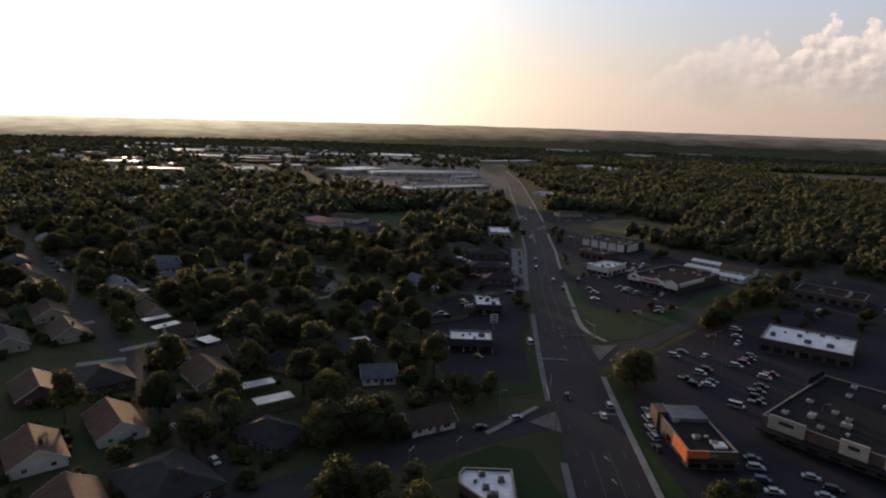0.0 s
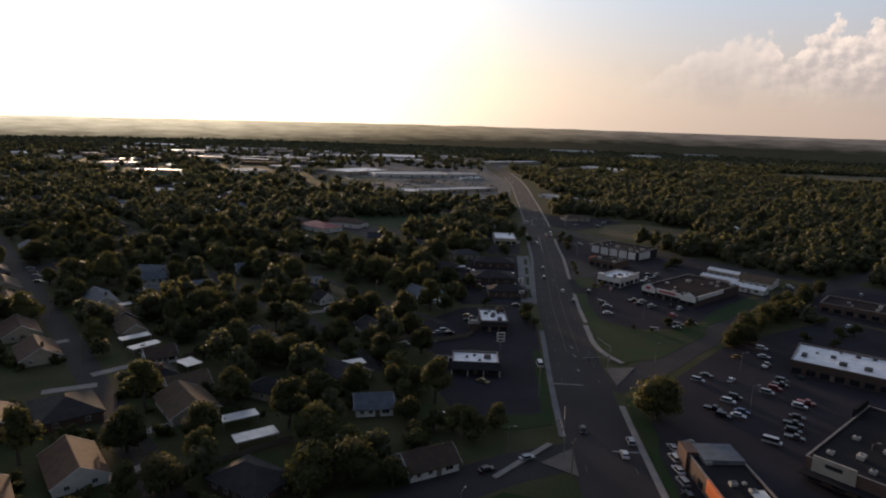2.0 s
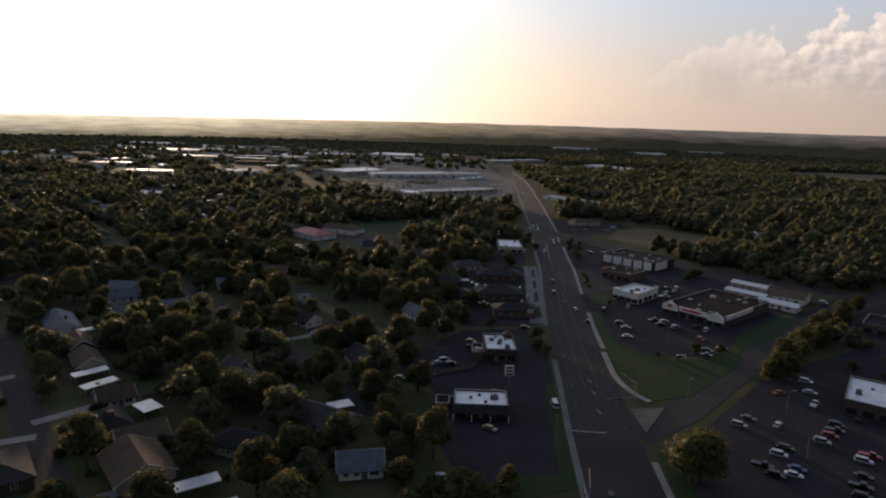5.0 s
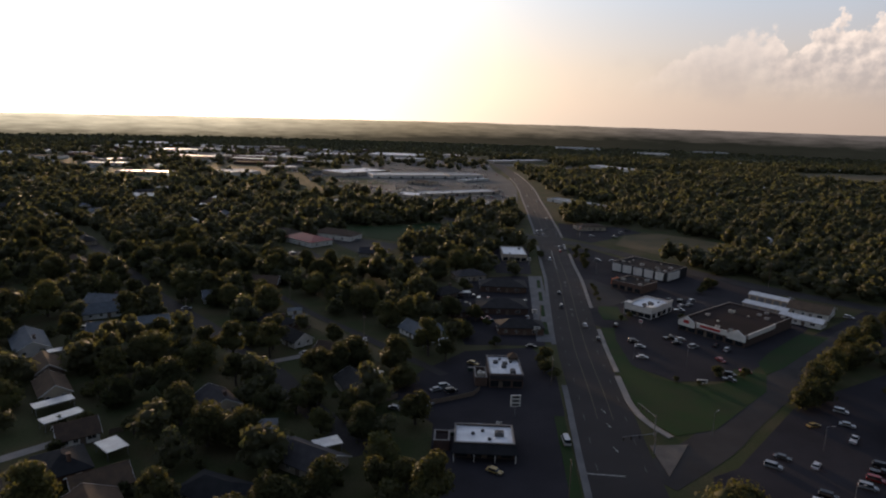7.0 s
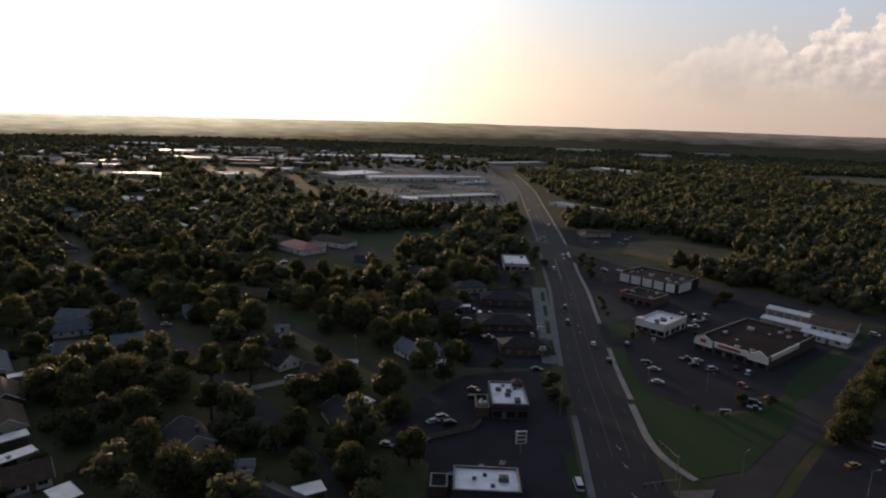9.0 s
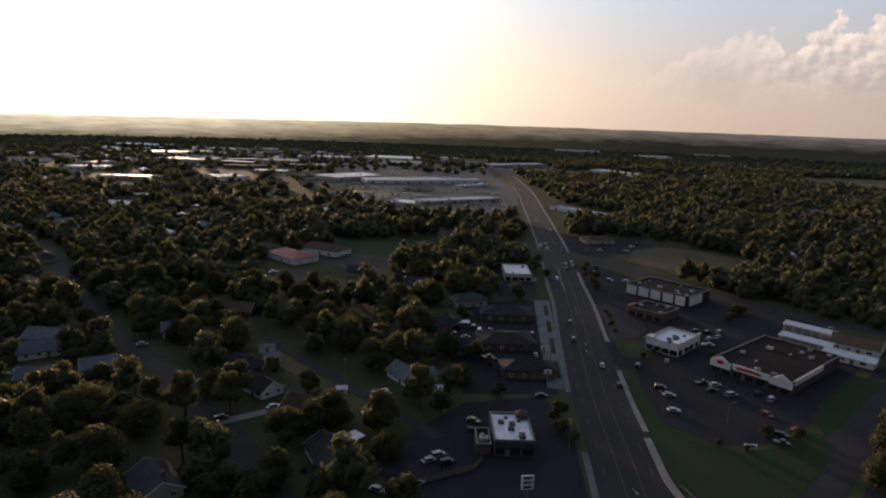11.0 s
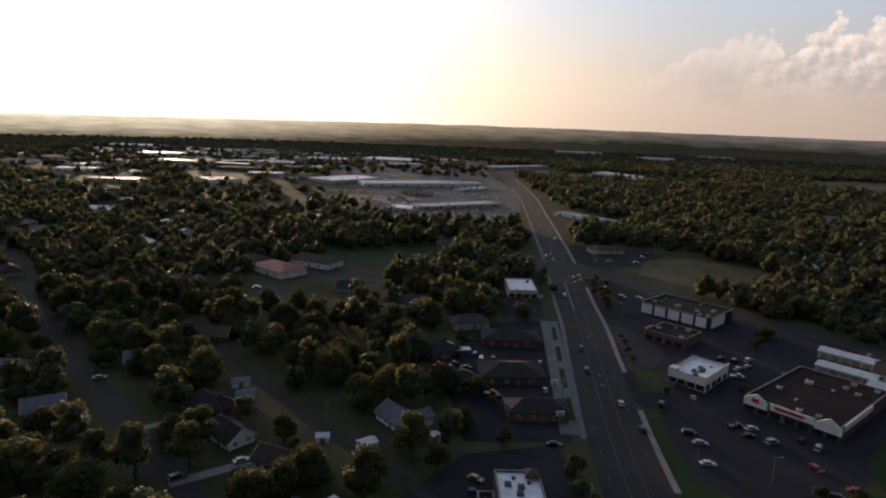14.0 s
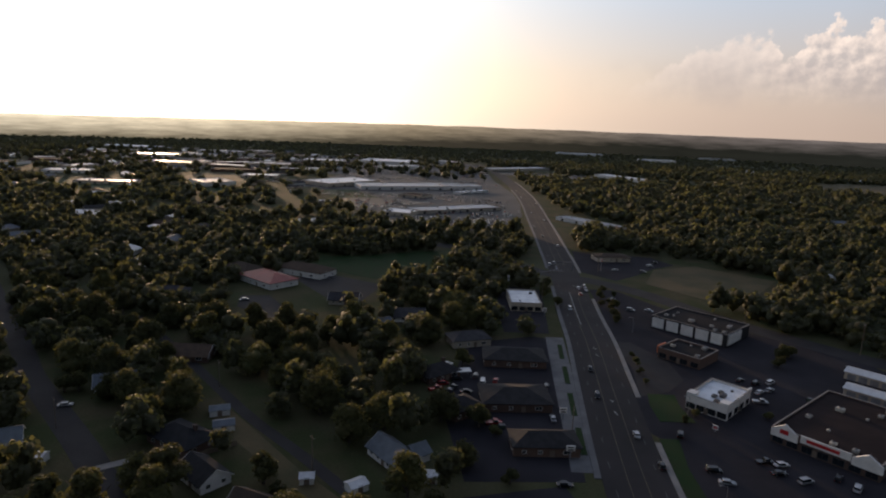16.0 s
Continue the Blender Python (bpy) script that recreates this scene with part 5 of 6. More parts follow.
# standing in the lots and drives
for row in ((18, 143, 25, "silver", "sedan"), (9, 137.5, 30, "black", "sedan"), (27.5, 198.5, 92, "white", "van"), (10, 184, -30, "tan", "sedan"), (-1, 162, 15, "white", "sedan"), (-6, 215, 40, "white", "sedan"), (-2, 227, 30, "silver", "suv"), (-4, 224.5, 30, "silver", "sedan"),
            (7, 203, 5, "blue", "truck"), (12, 205, 80, "black", "sedan"), (6.5, 245, -30, "tan", "sedan"), (-14, 212, -20, "silver", "sedan"), (0, 224, 30, "black", "suv"),
            (76, 155, -33, "white", "van"), (72, 191, -30, "silver", "suv"), (76, 195, -30, "grey", "sedan"), (82, 192, 50, "white", "sedan"), (75, 177, -30, "white", "suv"), (78, 180, -30, "black", "suv"), (74, 168.5, -30, "white", "sedan"), (70, 168, -30, "black", "suv"),
            (69, 172, -30, "black", "truck"), (76, 171, -30, "blue", "sedan"), (93, 175.5, -30, "white", "suv"), (96, 178, -30, "red", "truck"), (95, 190, -30, "black", "truck"), (92, 187, -30, "red", "suv"), (88.5, 184, -30, "silver", "suv"), (97, 193, -30, "black", "suv"),
            (86, 165, -30, "black", "truck"), (84, 161, -30, "black", "suv"), (82.5, 157.5, -30, "grey", "truck"), (89, 169, -30, "black", "sedan"), (51.5, 150, 100, "silver", "sedan"), (50.4, 145.5, 100, "white", "suv"), (49.6, 140.5, 100, "white", "sedan"), (49, 136, 100, "silver", "suv"),
            (48.4, 131, 100, "black", "sedan"), (77, 121, -25, "silver", "sedan"), (79, 116.5, -25, "black", "suv"), (76, 114, -25, "silver", "sedan"), (83, 112, -25, "red", "sedan"), (67, 124, -10, "silver", "suv"), (68, 128, -10, "grey", "sedan"), (66, 119, -10, "blue", "suv"), (66.5, 115, -10, "white", "sedan"), (64, 133, -10, "grey", "suv"),
            (60, 149.5, 20, "white", "sedan"), (56, 152, 20, "black", "suv"), (98, 205, 50, "white", "truck"), (92, 212, 20, "tan", "sedan"), (101, 213, -30, "silver", "sedan"), (104, 221, -30, "white", "suv"),
            (61, 256, -5, "white", "sedan"), (63, 266, -10, "silver", "sedan"), (62, 271, -5, "black", "suv"), (77, 271, 10, "black", "sedan"), (79.5, 275, 10, "white", "sedan"), (81.5, 268, 20, "silver", "suv"), (76, 276, 10, "black", "truck"), (92, 266, 50, "white", "suv"), (90, 270, 50, "black", "sedan"), (86, 256, -70, "red", "sedan"),
            (84, 244, -20, "black", "suv"), (82, 240, -25, "grey", "truck"), (90, 247, -20, "red", "sedan"), (60, 288, 70, "black", "suv"), (94, 318, 40, "white", "sedan"), (98, 320, 40, "silver", "sedan"), (91, 311, -10, "silver", "truck"), (96, 325, 40, "black", "suv"), (88, 318, 40, "grey", "sedan"), (101, 326, 40, "white", "suv"), (92, 327, 40, "black", "sedan"),
            (10, 316, 85, "white", "van"), (-2, 314, 20, "red", "suv"), (1, 311, 60, "grey", "truck"), (5, 309, 10, "black", "sedan"), (12, 290, 10, "red", "truck"), (2, 318, 20, "black", "sedan"), (-1, 330, 10, "silver", "sedan"), (-4, 310, 30, "red", "truck"), (8, 321, 85, "grey", "suv"), (14, 318, 80, "red", "sedan"), (28, 294, 90, "silver", "sedan"), (29, 315, 75, "grey", "suv"), (30, 346, 60, "white", "sedan"), (26, 262, 0, "black", "sedan"),
            (73, 418, 50, "white", "sedan"), (77, 402, -30, "silver", "suv"), (85, 402, -45, "white", "sedan"), (89, 480, 10, "white", "sedan"), (104, 478, 0, "silver", "suv"), (112, 494, 10, "white", "suv"), (88, 506, 0, "white", "truck"), (118, 503, 0, "black", "suv"),
            (-88, 393, 30, "white", "sedan"), (-66, 441, 60, "white", "suv"), (-60, 436, 60, "silver", "sedan"), (-57, 240, 40, "grey", "suv"), (-46, 248, 38, "white", "sedan"), (-125, 262, 30, "white", "truck"), (-46, 118, -49, "silver", "sedan"), (-38, 188, 20, "silver", "truck"), (-101, 289, 20, "white", "sedan"),
            (-190, 292, 20, "white", "sedan"), (-184, 285, 20, "silver", "suv"), (-178, 278, 20, "white", "suv"), (-172, 270, 20, "black", "sedan"), (-182, 300, 20, "red", "sedan"), (-196, 280, 20, "white", "truck"), (148, 336, 40, "white", "sedan"), (155, 320, -40, "silver", "suv"), (172, 290, -40, "white", "sedan"), (160, 298, 30, "black", "suv"), (190, 262, 30, "white", "truck"), (176, 270, 30, "silver", "sedan"), (183, 280, 30, "white", "suv"), (168, 284, -40, "black", "truck"), (158, 310, -40, "white", "suv"), (150, 250, 20, "white", "sedan"), (178, 250, -40, "white", "van"), (185, 300, 50, "silver", "sedan")):
    put_car(*row)
rng = random.Random(77)
for x0, y0, nx, ny, sx, sy, rz in ((-16, 652, 16, 4, 3.4, 9.0, 95), (-100, 715, 16, 4, 3.2, 9.0, 60), (-10, 752, 18, 3, 3.6, 10.0, 95), (-20, 815, 10, 2, 3.6, 9, 90), (-30, 930, 20, 2, 4.2, 11, 90), (-50, 1060, 24, 5, 4.2, 14, 65), (44, 700, 3, 6, 6, 16, 80)):
    for i in range(nx):
        for j in range(ny):
            if rng.random() < 0.3:
                put_car(x0 + i * sx, y0 + j * sy + i * 0.4, rz, rng.choice(("white", "silver", "black", "white", "grey", "blue", "red")), rng.choice(("sedan", "suv", "truck")), 0.03)

# the crowded far lots: too many and too small to count
FAR_BODY = [(-2.3, 0.3), (-2.25, 0.85), (1.9, 0.8), (2.3, 0.35)]
FAR_CABIN = [(-1.9, 0.85), (-1.4, 1.5), (0.5, 1.5), (1.2, 0.82)]
verts, faces, slots = [], [], []
for x0, y0, nx, ny, sx, sy, rz in ((-62, 604, 30, 3, 2.9, 9, 92), (-40, 628, 30, 3, 2.9, 9, 92), (-34, 668, 30, 5, 2.8, 8, 92), (-60, 720, 36, 3, 3.0, 9, 92), (-90, 690, 24, 3, 3.0, 11, 92), (-140, 770, 50, 3, 3.4, 14, 90), (-150, 860, 52, 3, 3.6, 16, 90), (-150, 960, 50, 3, 3.8, 14, 90), (-230, 1040, 70, 3, 3.8, 18, 88), (-220, 1130, 66, 4, 3.8, 20, 88), (-200, 1250, 60, 3, 4, 20, 88), (70, 1125, 34, 2, 4, 18, 88), (-300, 1040, 22, 4, 3.6, 14, 88), (-262, 1100, 16, 3, 3.6, 16, 88), (-420, 1160, 26, 5, 4, 20, 88), (-500, 1180, 24, 4, 4, 20, 88), (-440, 1080, 20, 3, 4, 16, 88), (-280, 1200, 20, 3, 4, 18, 88), (-225, 880, 14, 3, 3.4, 12, 60)):
    for i in range(nx):
        for j in range(ny):
            x, y = x0 + i * sx + rng.uniform(-0.4, 0.4), y0 + j * sy + rng.uniform(-0.5, 0.5)
            if rng.random() > 0.72 or any((x - cx) ** 2 + (y - cy) ** 2 < (cr * 0.9 + 2) ** 2 for cx, cy, cr in CLEAR_SPOT):
                continue
            a = radians(rz + rng.choice((0, 180)) + rng.uniform(-4, 4))
            paint = rng.choice((0, 0, 1, 1, 2, 3, 4))
            for prof, half, top in ((FAR_BODY, 0.92, None), (FAR_CABIN, 0.78, 5)):
                n0 = len(verts)
                for side in (-half, half):
                    for px, pz in prof:
                        px, py = px / PLAN, side / PLAN
                        verts.append((x + px * math.cos(a) - py * math.sin(a), y + px * math.sin(a) + py * math.cos(a), ground_z(x, y) + 0.05 + pz / PLAN))
                faces.extend([(n0, n0 + 1, n0 + 2, n0 + 3), (n0 + 7, n0 + 6, n0 + 5, n0 + 4)] + [(n0 + k, n0 + 4 + k, n0 + 5 + k, n0 + 1 + k) for k in range(3)])
                slots.extend([paint] * 5 if top is None else [5, 5, 5, paint, 5])
me = bpy.data.meshes.new("parked_cars")
me.from_pydata(verts, [], faces)
for key in ("car_white", "car_silver", "car_black", "car_grey", "car_red", "glass"):
    me.materials.append(M[key])
me.polygons.foreach_set("material_index", slots)
tagged(new("parked_cars", me), "many small far cars parked in rows on asphalt", "parked cars", "", "stuff")


# ---- posts, signs, street furniture ----
def utility_pole(x, y, rz, h=11.0):
    ob = thing("utility_pole", x, y, rz, 0, "tall weathered wooden utility pole with a crossarm", "utility pole", "utility poles")
    part("pole", tube(bmesh.new(), (0, 0, -0.2), (0, 0, h), 0.17, 0.11), M["wood"], ob)
    part("crossarm", boxes((-1.2, 1.2, -0.07, 0.07, h - 0.9, h - 0.75)), M["wood"], ob)
    for k in (-1.1, 0.0, 1.1):
        part("insulator", tube(bmesh.new(), (k, 0, h - 0.75), (k, 0, h - 0.55), 0.05, 0.04, 6), M["white"], ob)


def street_lamp(x, y, rz, h=9.0):
    ob = thing("street_lamp", x, y, rz, 0, "slim grey metal street lamp, unlit", "street lamp", "street lamps")
    part("pole", tube(bmesh.new(), (0, 0, -0.2), (0, 0, h), 0.11, 0.07), M["grey"], ob)
    part("arm", tube(bmesh.new(), (0, 0, h - 0.1), (1.8, 0, h + 0.2), 0.05, 0.04, 6), M["grey"], ob)
    part("lamp_head", boxes((1.5, 2.3, -0.16, 0.16, h + 0.12, h + 0.3)), M["grey"], ob)


for x, y, rz in ((148, 357, 40), (78.5, 475, 40), (24.5, 176, 90), (28.6, 232, 90), (31.5, 285, 85), (40.5, 415, 85), (-104, 186, U), (-76, 152, U), (-140, 228, U), (-58, 224, U), (-96, 277, U), (-30, 264, U), (-66, 305, U), (102, 236, 40), (131, 265, 40), (118, 384, -45), (26.5, 137, 60)):
    utility_pole(x, y, rz, 15.0 if (x, y) == (148, 357) else 10.5)
for x, y, rz in ((14, 146, 0), (-6, 115, 60), (3.5, 120, 60), (64, 205, 40), (55, 172, 180), (58, 255, 180), (73, 250, 0), (88, 200, 0), (80, 175, 0), (66, 300, 200), (70, 372, 180), (92, 145, 0)):
    street_lamp(x, y, rz, 7.5)


def signal_mast(x, y, rz, reach=11.0):
    ob = thing("traffic_signal", x, y, rz, 0, "galvanised mast arm with hanging traffic signals", "traffic signal", "traffic signals")
    part("pole", tube(bmesh.new(), (0, 0, -0.2), (0, 0, 7.0), 0.16, 0.12), M["grey"], ob)
    part("arm", tube(bmesh.new(), (0, 0, 6.3), (reach, 0, 6.8), 0.1, 0.05, 6), M["grey"], ob)
    for k in (0.5, 0.75, 0.97):
        hd = part("signal_head", boxes((reach * k - 0.18, reach * k + 0.18, -0.15, 0.15, 5.5, 6.55)), M["dark"], ob)
        for j, m in enumerate(("lamp_red", "paint_yellow", "lawn")):
            part("lens", tube(bmesh.new(), (reach * k, -0.17, 6.35 - j * 0.32), (reach * k, -0.15, 6.35 - j * 0.32), 0.11, 0.11, 8), M[m], hd)


signal_mast(26, 144, 90)
signal_mast(27.2, 152, 80, 9)
signal_mast(47, 195, 200)
signal_mast(49.5, 203.5, 110, 9)
signal_mast(43.5, 448, 10)
signal_mast(64.5, 474, 190)


def pole_sign(x, y, rz, w, h, top, rows, mark="dark"):
    ob = thing("sign", x, y, rz, 0, "white boxed roadside sign with dark bars on a post", "sign", "roadside signs")
    part("post", boxes((-0.15, 0.15, -0.15, 0.15, -0.2, top - h)), M["grey"], ob)
    cab = part("sign_box", boxes((-w / 2, w / 2, -0.2, 0.2, top - h, top)), M["white"], ob)
    for k in range(rows):
        z = top - h + (k + 0.5) * h / rows
        for s in (-1, 1):
            part("sign_bar", boxes((-w * 0.36, w * 0.36, s * 0.21 - 0.008, s * 0.21 + 0.008, z - h / rows * 0.28, z + h / rows * 0.28)), M[mark], cab)


pole_sign(16.5, 211, 8, 3.2, 3.8, 7.2, 3)
pole_sign(29.2, 274, 5, 2.6, 1.6, 4.2, 2)
pole_sign(30.6, 294, 5, 2.4, 1.8, 4.5, 2)
pole_sign(38, 388, 5, 2.2, 2.0, 4.6, 2)
pole_sign(73, 236.5, -5, 3.6, 1.2, 1.9, 1)
pole_sign(26.5, 433, 0, 1.0, 5.0, 7.5, 2)
pole_sign(70, 291, -30, 1.6, 1.4, 2.6, 1, "red")
pole_sign(80.5, 477, 20, 2.0, 2.4, 9.0, 2, "orange")


def white_fence(x, y, rz, n, step, h):
    ob = thing("fence", x, y, rz, 0, "far row of tall white posts with low rails", "fence")
    for k in range(n):
        part("post", boxes((k * step - 0.3, k * step + 0.3, -0.3, 0.3, -0.1, h if k % 3 == 0 else h * 0.6)), M["white"], ob)
    for k in range(n - 1):
        part("rail", boxes((k * step + 0.31, (k + 1) * step - 0.31, -0.08, 0.08, 0.5, 1.3)), M["white"], ob)


white_fence(9, 602, 12, 10, 2.4, 4.5)


def wheelie_bin(x, y, rz):
    ob = thing("dumpster", x, y, rz, 0, "dull green steel dumpster with a dark lid", "dumpster", "dumpsters")
    part("body", boxes((-1.0, 1.0, -0.8, 0.8, 0.05, 1.2)), M["dumpster"], ob)
    part("lid", boxes((-1.03, 1.03, -0.85, 0.85, 1.204, 1.28)), M["dark"], ob)


for row in ((1, 200, 10), (5.6, 240, 5), (107, 314, 40), (90, 352, -45), (104, 196, -33), (14, 288, 3), (62, 145, 3)):
    wheelie_bin(*row)


def fence_run(points, h=1.7):
    """A wooden garden fence along the points, with its posts and boards."""
    x, y = points[0]
    ob = thing("fence", x, y, 0, 0, "weathered wooden board fence between gardens", "fence", "garden fences")
    for (xa, ya), (xb, yb) in zip(points, points[1:]):
        d = math.hypot(xb - xa, yb - ya)
        n = max(1, round(d / 2.4))
        ang = math.degrees(math.atan2(yb - ya, xb - xa))
        for k in range(n):
            t = k / n
            px, py = xa + (xb - xa) * t - x, ya + (yb - ya) * t - y
            part("post", FENCE_POST, None, ob, "", pose(px, py, 0, 0, 0, ang))
            part("panel", FENCE_PANEL, None, ob, "", pose(px, py, 0, 0, 0, ang) @ Matrix.Diagonal((d / n / 2.4, 1, 1, 1)))


FENCE_POST = mesh_of("post", boxes((-0.06, 0.06, -0.06, 0.06, -0.1, 1.8)), M["wood"])
zig = [(0.07 + k * 0.19, -0.02 + 0.014 * (k % 2)) for k in range(13)]
FENCE_PANEL = mesh_of("panel", prism(bmesh.new(), zig + [(x, y + 0.03) for x, y in zig[::-1]], 0.08, 1.66), M["wood"])
for pts in ([(-8, 214), (6, 222), (8, 226)], [(-47, 136), (-34, 147)], [(-58, 161), (-46, 172), (-38, 163)], [(-78, 193), (-66, 203)], [(-25, 209), (-14, 219)], [(-40, 232), (-30, 240)], [(-97, 218), (-84, 230)], [(-62, 262), (-50, 273)]):
    fence_run(pts)


# ---- trees ----
def ico(sub):
    bm = bmesh.new()
    bmesh.ops.create_icosphere(bm, subdivisions=sub, radius=1.0)
    bm.verts.ensure_lookup_table()
    v = np.array([p.co[:] for p in bm.verts])
    f = np.array([[p.index for p in t.verts] for t in bm.faces])
    bm.free()
    return v, f


ICO = {1: ico(1), 2: ico(2)}


def crown(rng, R, z0, H, lobes, leaves, size, core=1, lean=0.35, flat=0.3):
    """Leafy clumps over several lobes: corner points, four-sided leaf clumps, and the three-sided faces of dense lobe cores."""
    centres, radii = [], []
    for k in range(lobes):
        a, t = rng.uniform(0, math.tau), rng.uniform(0, 1)
        rr = R * rng.uniform(0.15, 0.62) * (1 - 0.55 * t)
        centres.append((rr * math.cos(a), rr * math.sin(a), z0 + H * (0.28 + 0.5 * t)))
        radii.append(R * rng.uniform(0.36, 0.6) * (1.05 - 0.35 * t))
    centres, radii = np.array(centres), np.array(radii)
    verts, tris, n0 = [], [], 0
    cv, cf = ICO[core]
    for c, r in zip(centres, radii):
        v = cv * (r * 0.8) * (1 + 0.14 * rng.standard_normal((len(cv), 1))) * np.array((1, 1, 0.85)) + c
        verts.append(v)
        tris.append(cf + n0)
        n0 += len(v)
    pick = rng.integers(0, lobes, leaves)
    d = rng.standard_normal((leaves, 3))
    d[:, 2] = d[:, 2] * 0.8 + lean
    d /= np.linalg.norm(d, axis=1)[:, None]
    p = centres[pick] + d * (radii[pick] * rng.uniform(0.78, 1.16, leaves))[:, None] * np.array((1, 1, 0.9))
    nrm = d + 0.6 * rng.standard_normal((leaves, 3))
    nrm[:, 2] += flat
    nrm /= np.linalg.norm(nrm, axis=1)[:, None]
    u = np.cross(nrm, rng.standard_normal((leaves, 3)))
    u /= np.linalg.norm(u, axis=1)[:, None]
    w = np.cross(nrm, u)
    s = (size * rng.uniform(0.6, 1.3, leaves))[:, None]
    quad = np.stack((p - u * s, p - w * s * 0.7 + nrm * s * 0.25, p + u * s, p + w * s * 0.7 - nrm * s * 0.15), 1)
    verts.append(quad.reshape(-1, 3))
    quads = np.arange(leaves * 4).reshape(-1, 4) + n0
    return np.concatenate(verts), quads, np.concatenate(tris)


def fast_mesh(name, verts, quads, tris, material):
    me = bpy.data.meshes.new(name)
    me.vertices.add(len(verts))
    me.vertices.foreach_set("co", np.ascontiguousarray(verts, dtype=np.float32).ravel())
    nq, nt = len(quads), len(tris)
    me.loops.add(nq * 4 + nt * 3)
    me.loops.foreach_set("vertex_index", np.concatenate((quads.ravel(), tris.ravel())).astype(np.int32))
    me.polygons.add(nq + nt)
    me.polygons.foreach_set("loop_start", np.concatenate((np.arange(nq) * 4, nq * 4 + np.arange(nt) * 3)).astype(np.int32))
    me.update(calc_edges=True)
    me.materials.append(material)
    return me


def trunk_mesh(rng, h, r):
    bm = bmesh.new()
    tube(bm, (0, 0, -0.3), (0.1, 0.05, h * 0.5), r, r * 0.65, 7)
    tube(bm, (0.1, 0.05, h * 0.5), (0.0, 0.1, h * 0.85), r * 0.65, r * 0.2, 6)
    for k in range(5):
        a = k * 1.3 + rng.uniform(0, 0.6)
        z = h * rng.uniform(0.28, 0.55)
        tube(bm, (0.05, 0.03, z), (h * 0.24 * math.cos(a), h * 0.24 * math.sin(a), z + h * 0.25), r * 0.42, r * 0.12, 5)
    return mesh_of("trunk", bm, M["bark"])


KINDS = []
for k, (R, z0, H, lobes, leaves) in enumerate(((4.6, 0.2, 9.0, 13, 1500), (5.6, 0.3, 10.5, 16, 1900), (3.6, 0.0, 7.5, 10, 1100), (5.0, 0.0, 8.5, 14, 1600), (4.0, 0.6, 11.0, 13, 1500), (3.0, -0.2, 5.8, 9, 800), (6.2, 0.2, 10.0, 17, 2100))):
    g = np.random.default_rng(40 + k)
    KINDS.append((fast_mesh("crown", *crown(g, R, z0, H, lobes, int(leaves * 1.05), 0.34, 1), M["leaf"]), trunk_mesh(g, z0 + H, 0.16 + R * 0.045), R))
TREE_PROTO = {}
TREES = 0


def tree(x, y, k, s=1.0, rz=0.0):
    global TREES
    TREES += 1
    CLEAR_SPOT.append((x, y, KINDS[k][2] * s * 0.55))
    m = pose(x, y, 0, 0, 0, rz) @ Matrix.Diagonal((s, s, s * (0.9 + 0.2 * ((x * 7.3 + y * 3.1) % 1.0)), 1))
    ob = thing("tree", x, y, rz, 0, ("small " if KINDS[k][2] * s < 3.8 else "tall " if KINDS[k][2] * s > 5.2 else "") + "broad-leaved tree with a dark green uneven crown", "tree", "trees of the neighbourhood")
    ob.matrix_basis = m
    part("trunk", KINDS[k][1], None, ob)
    part("crown", KINDS[k][0], None, ob)


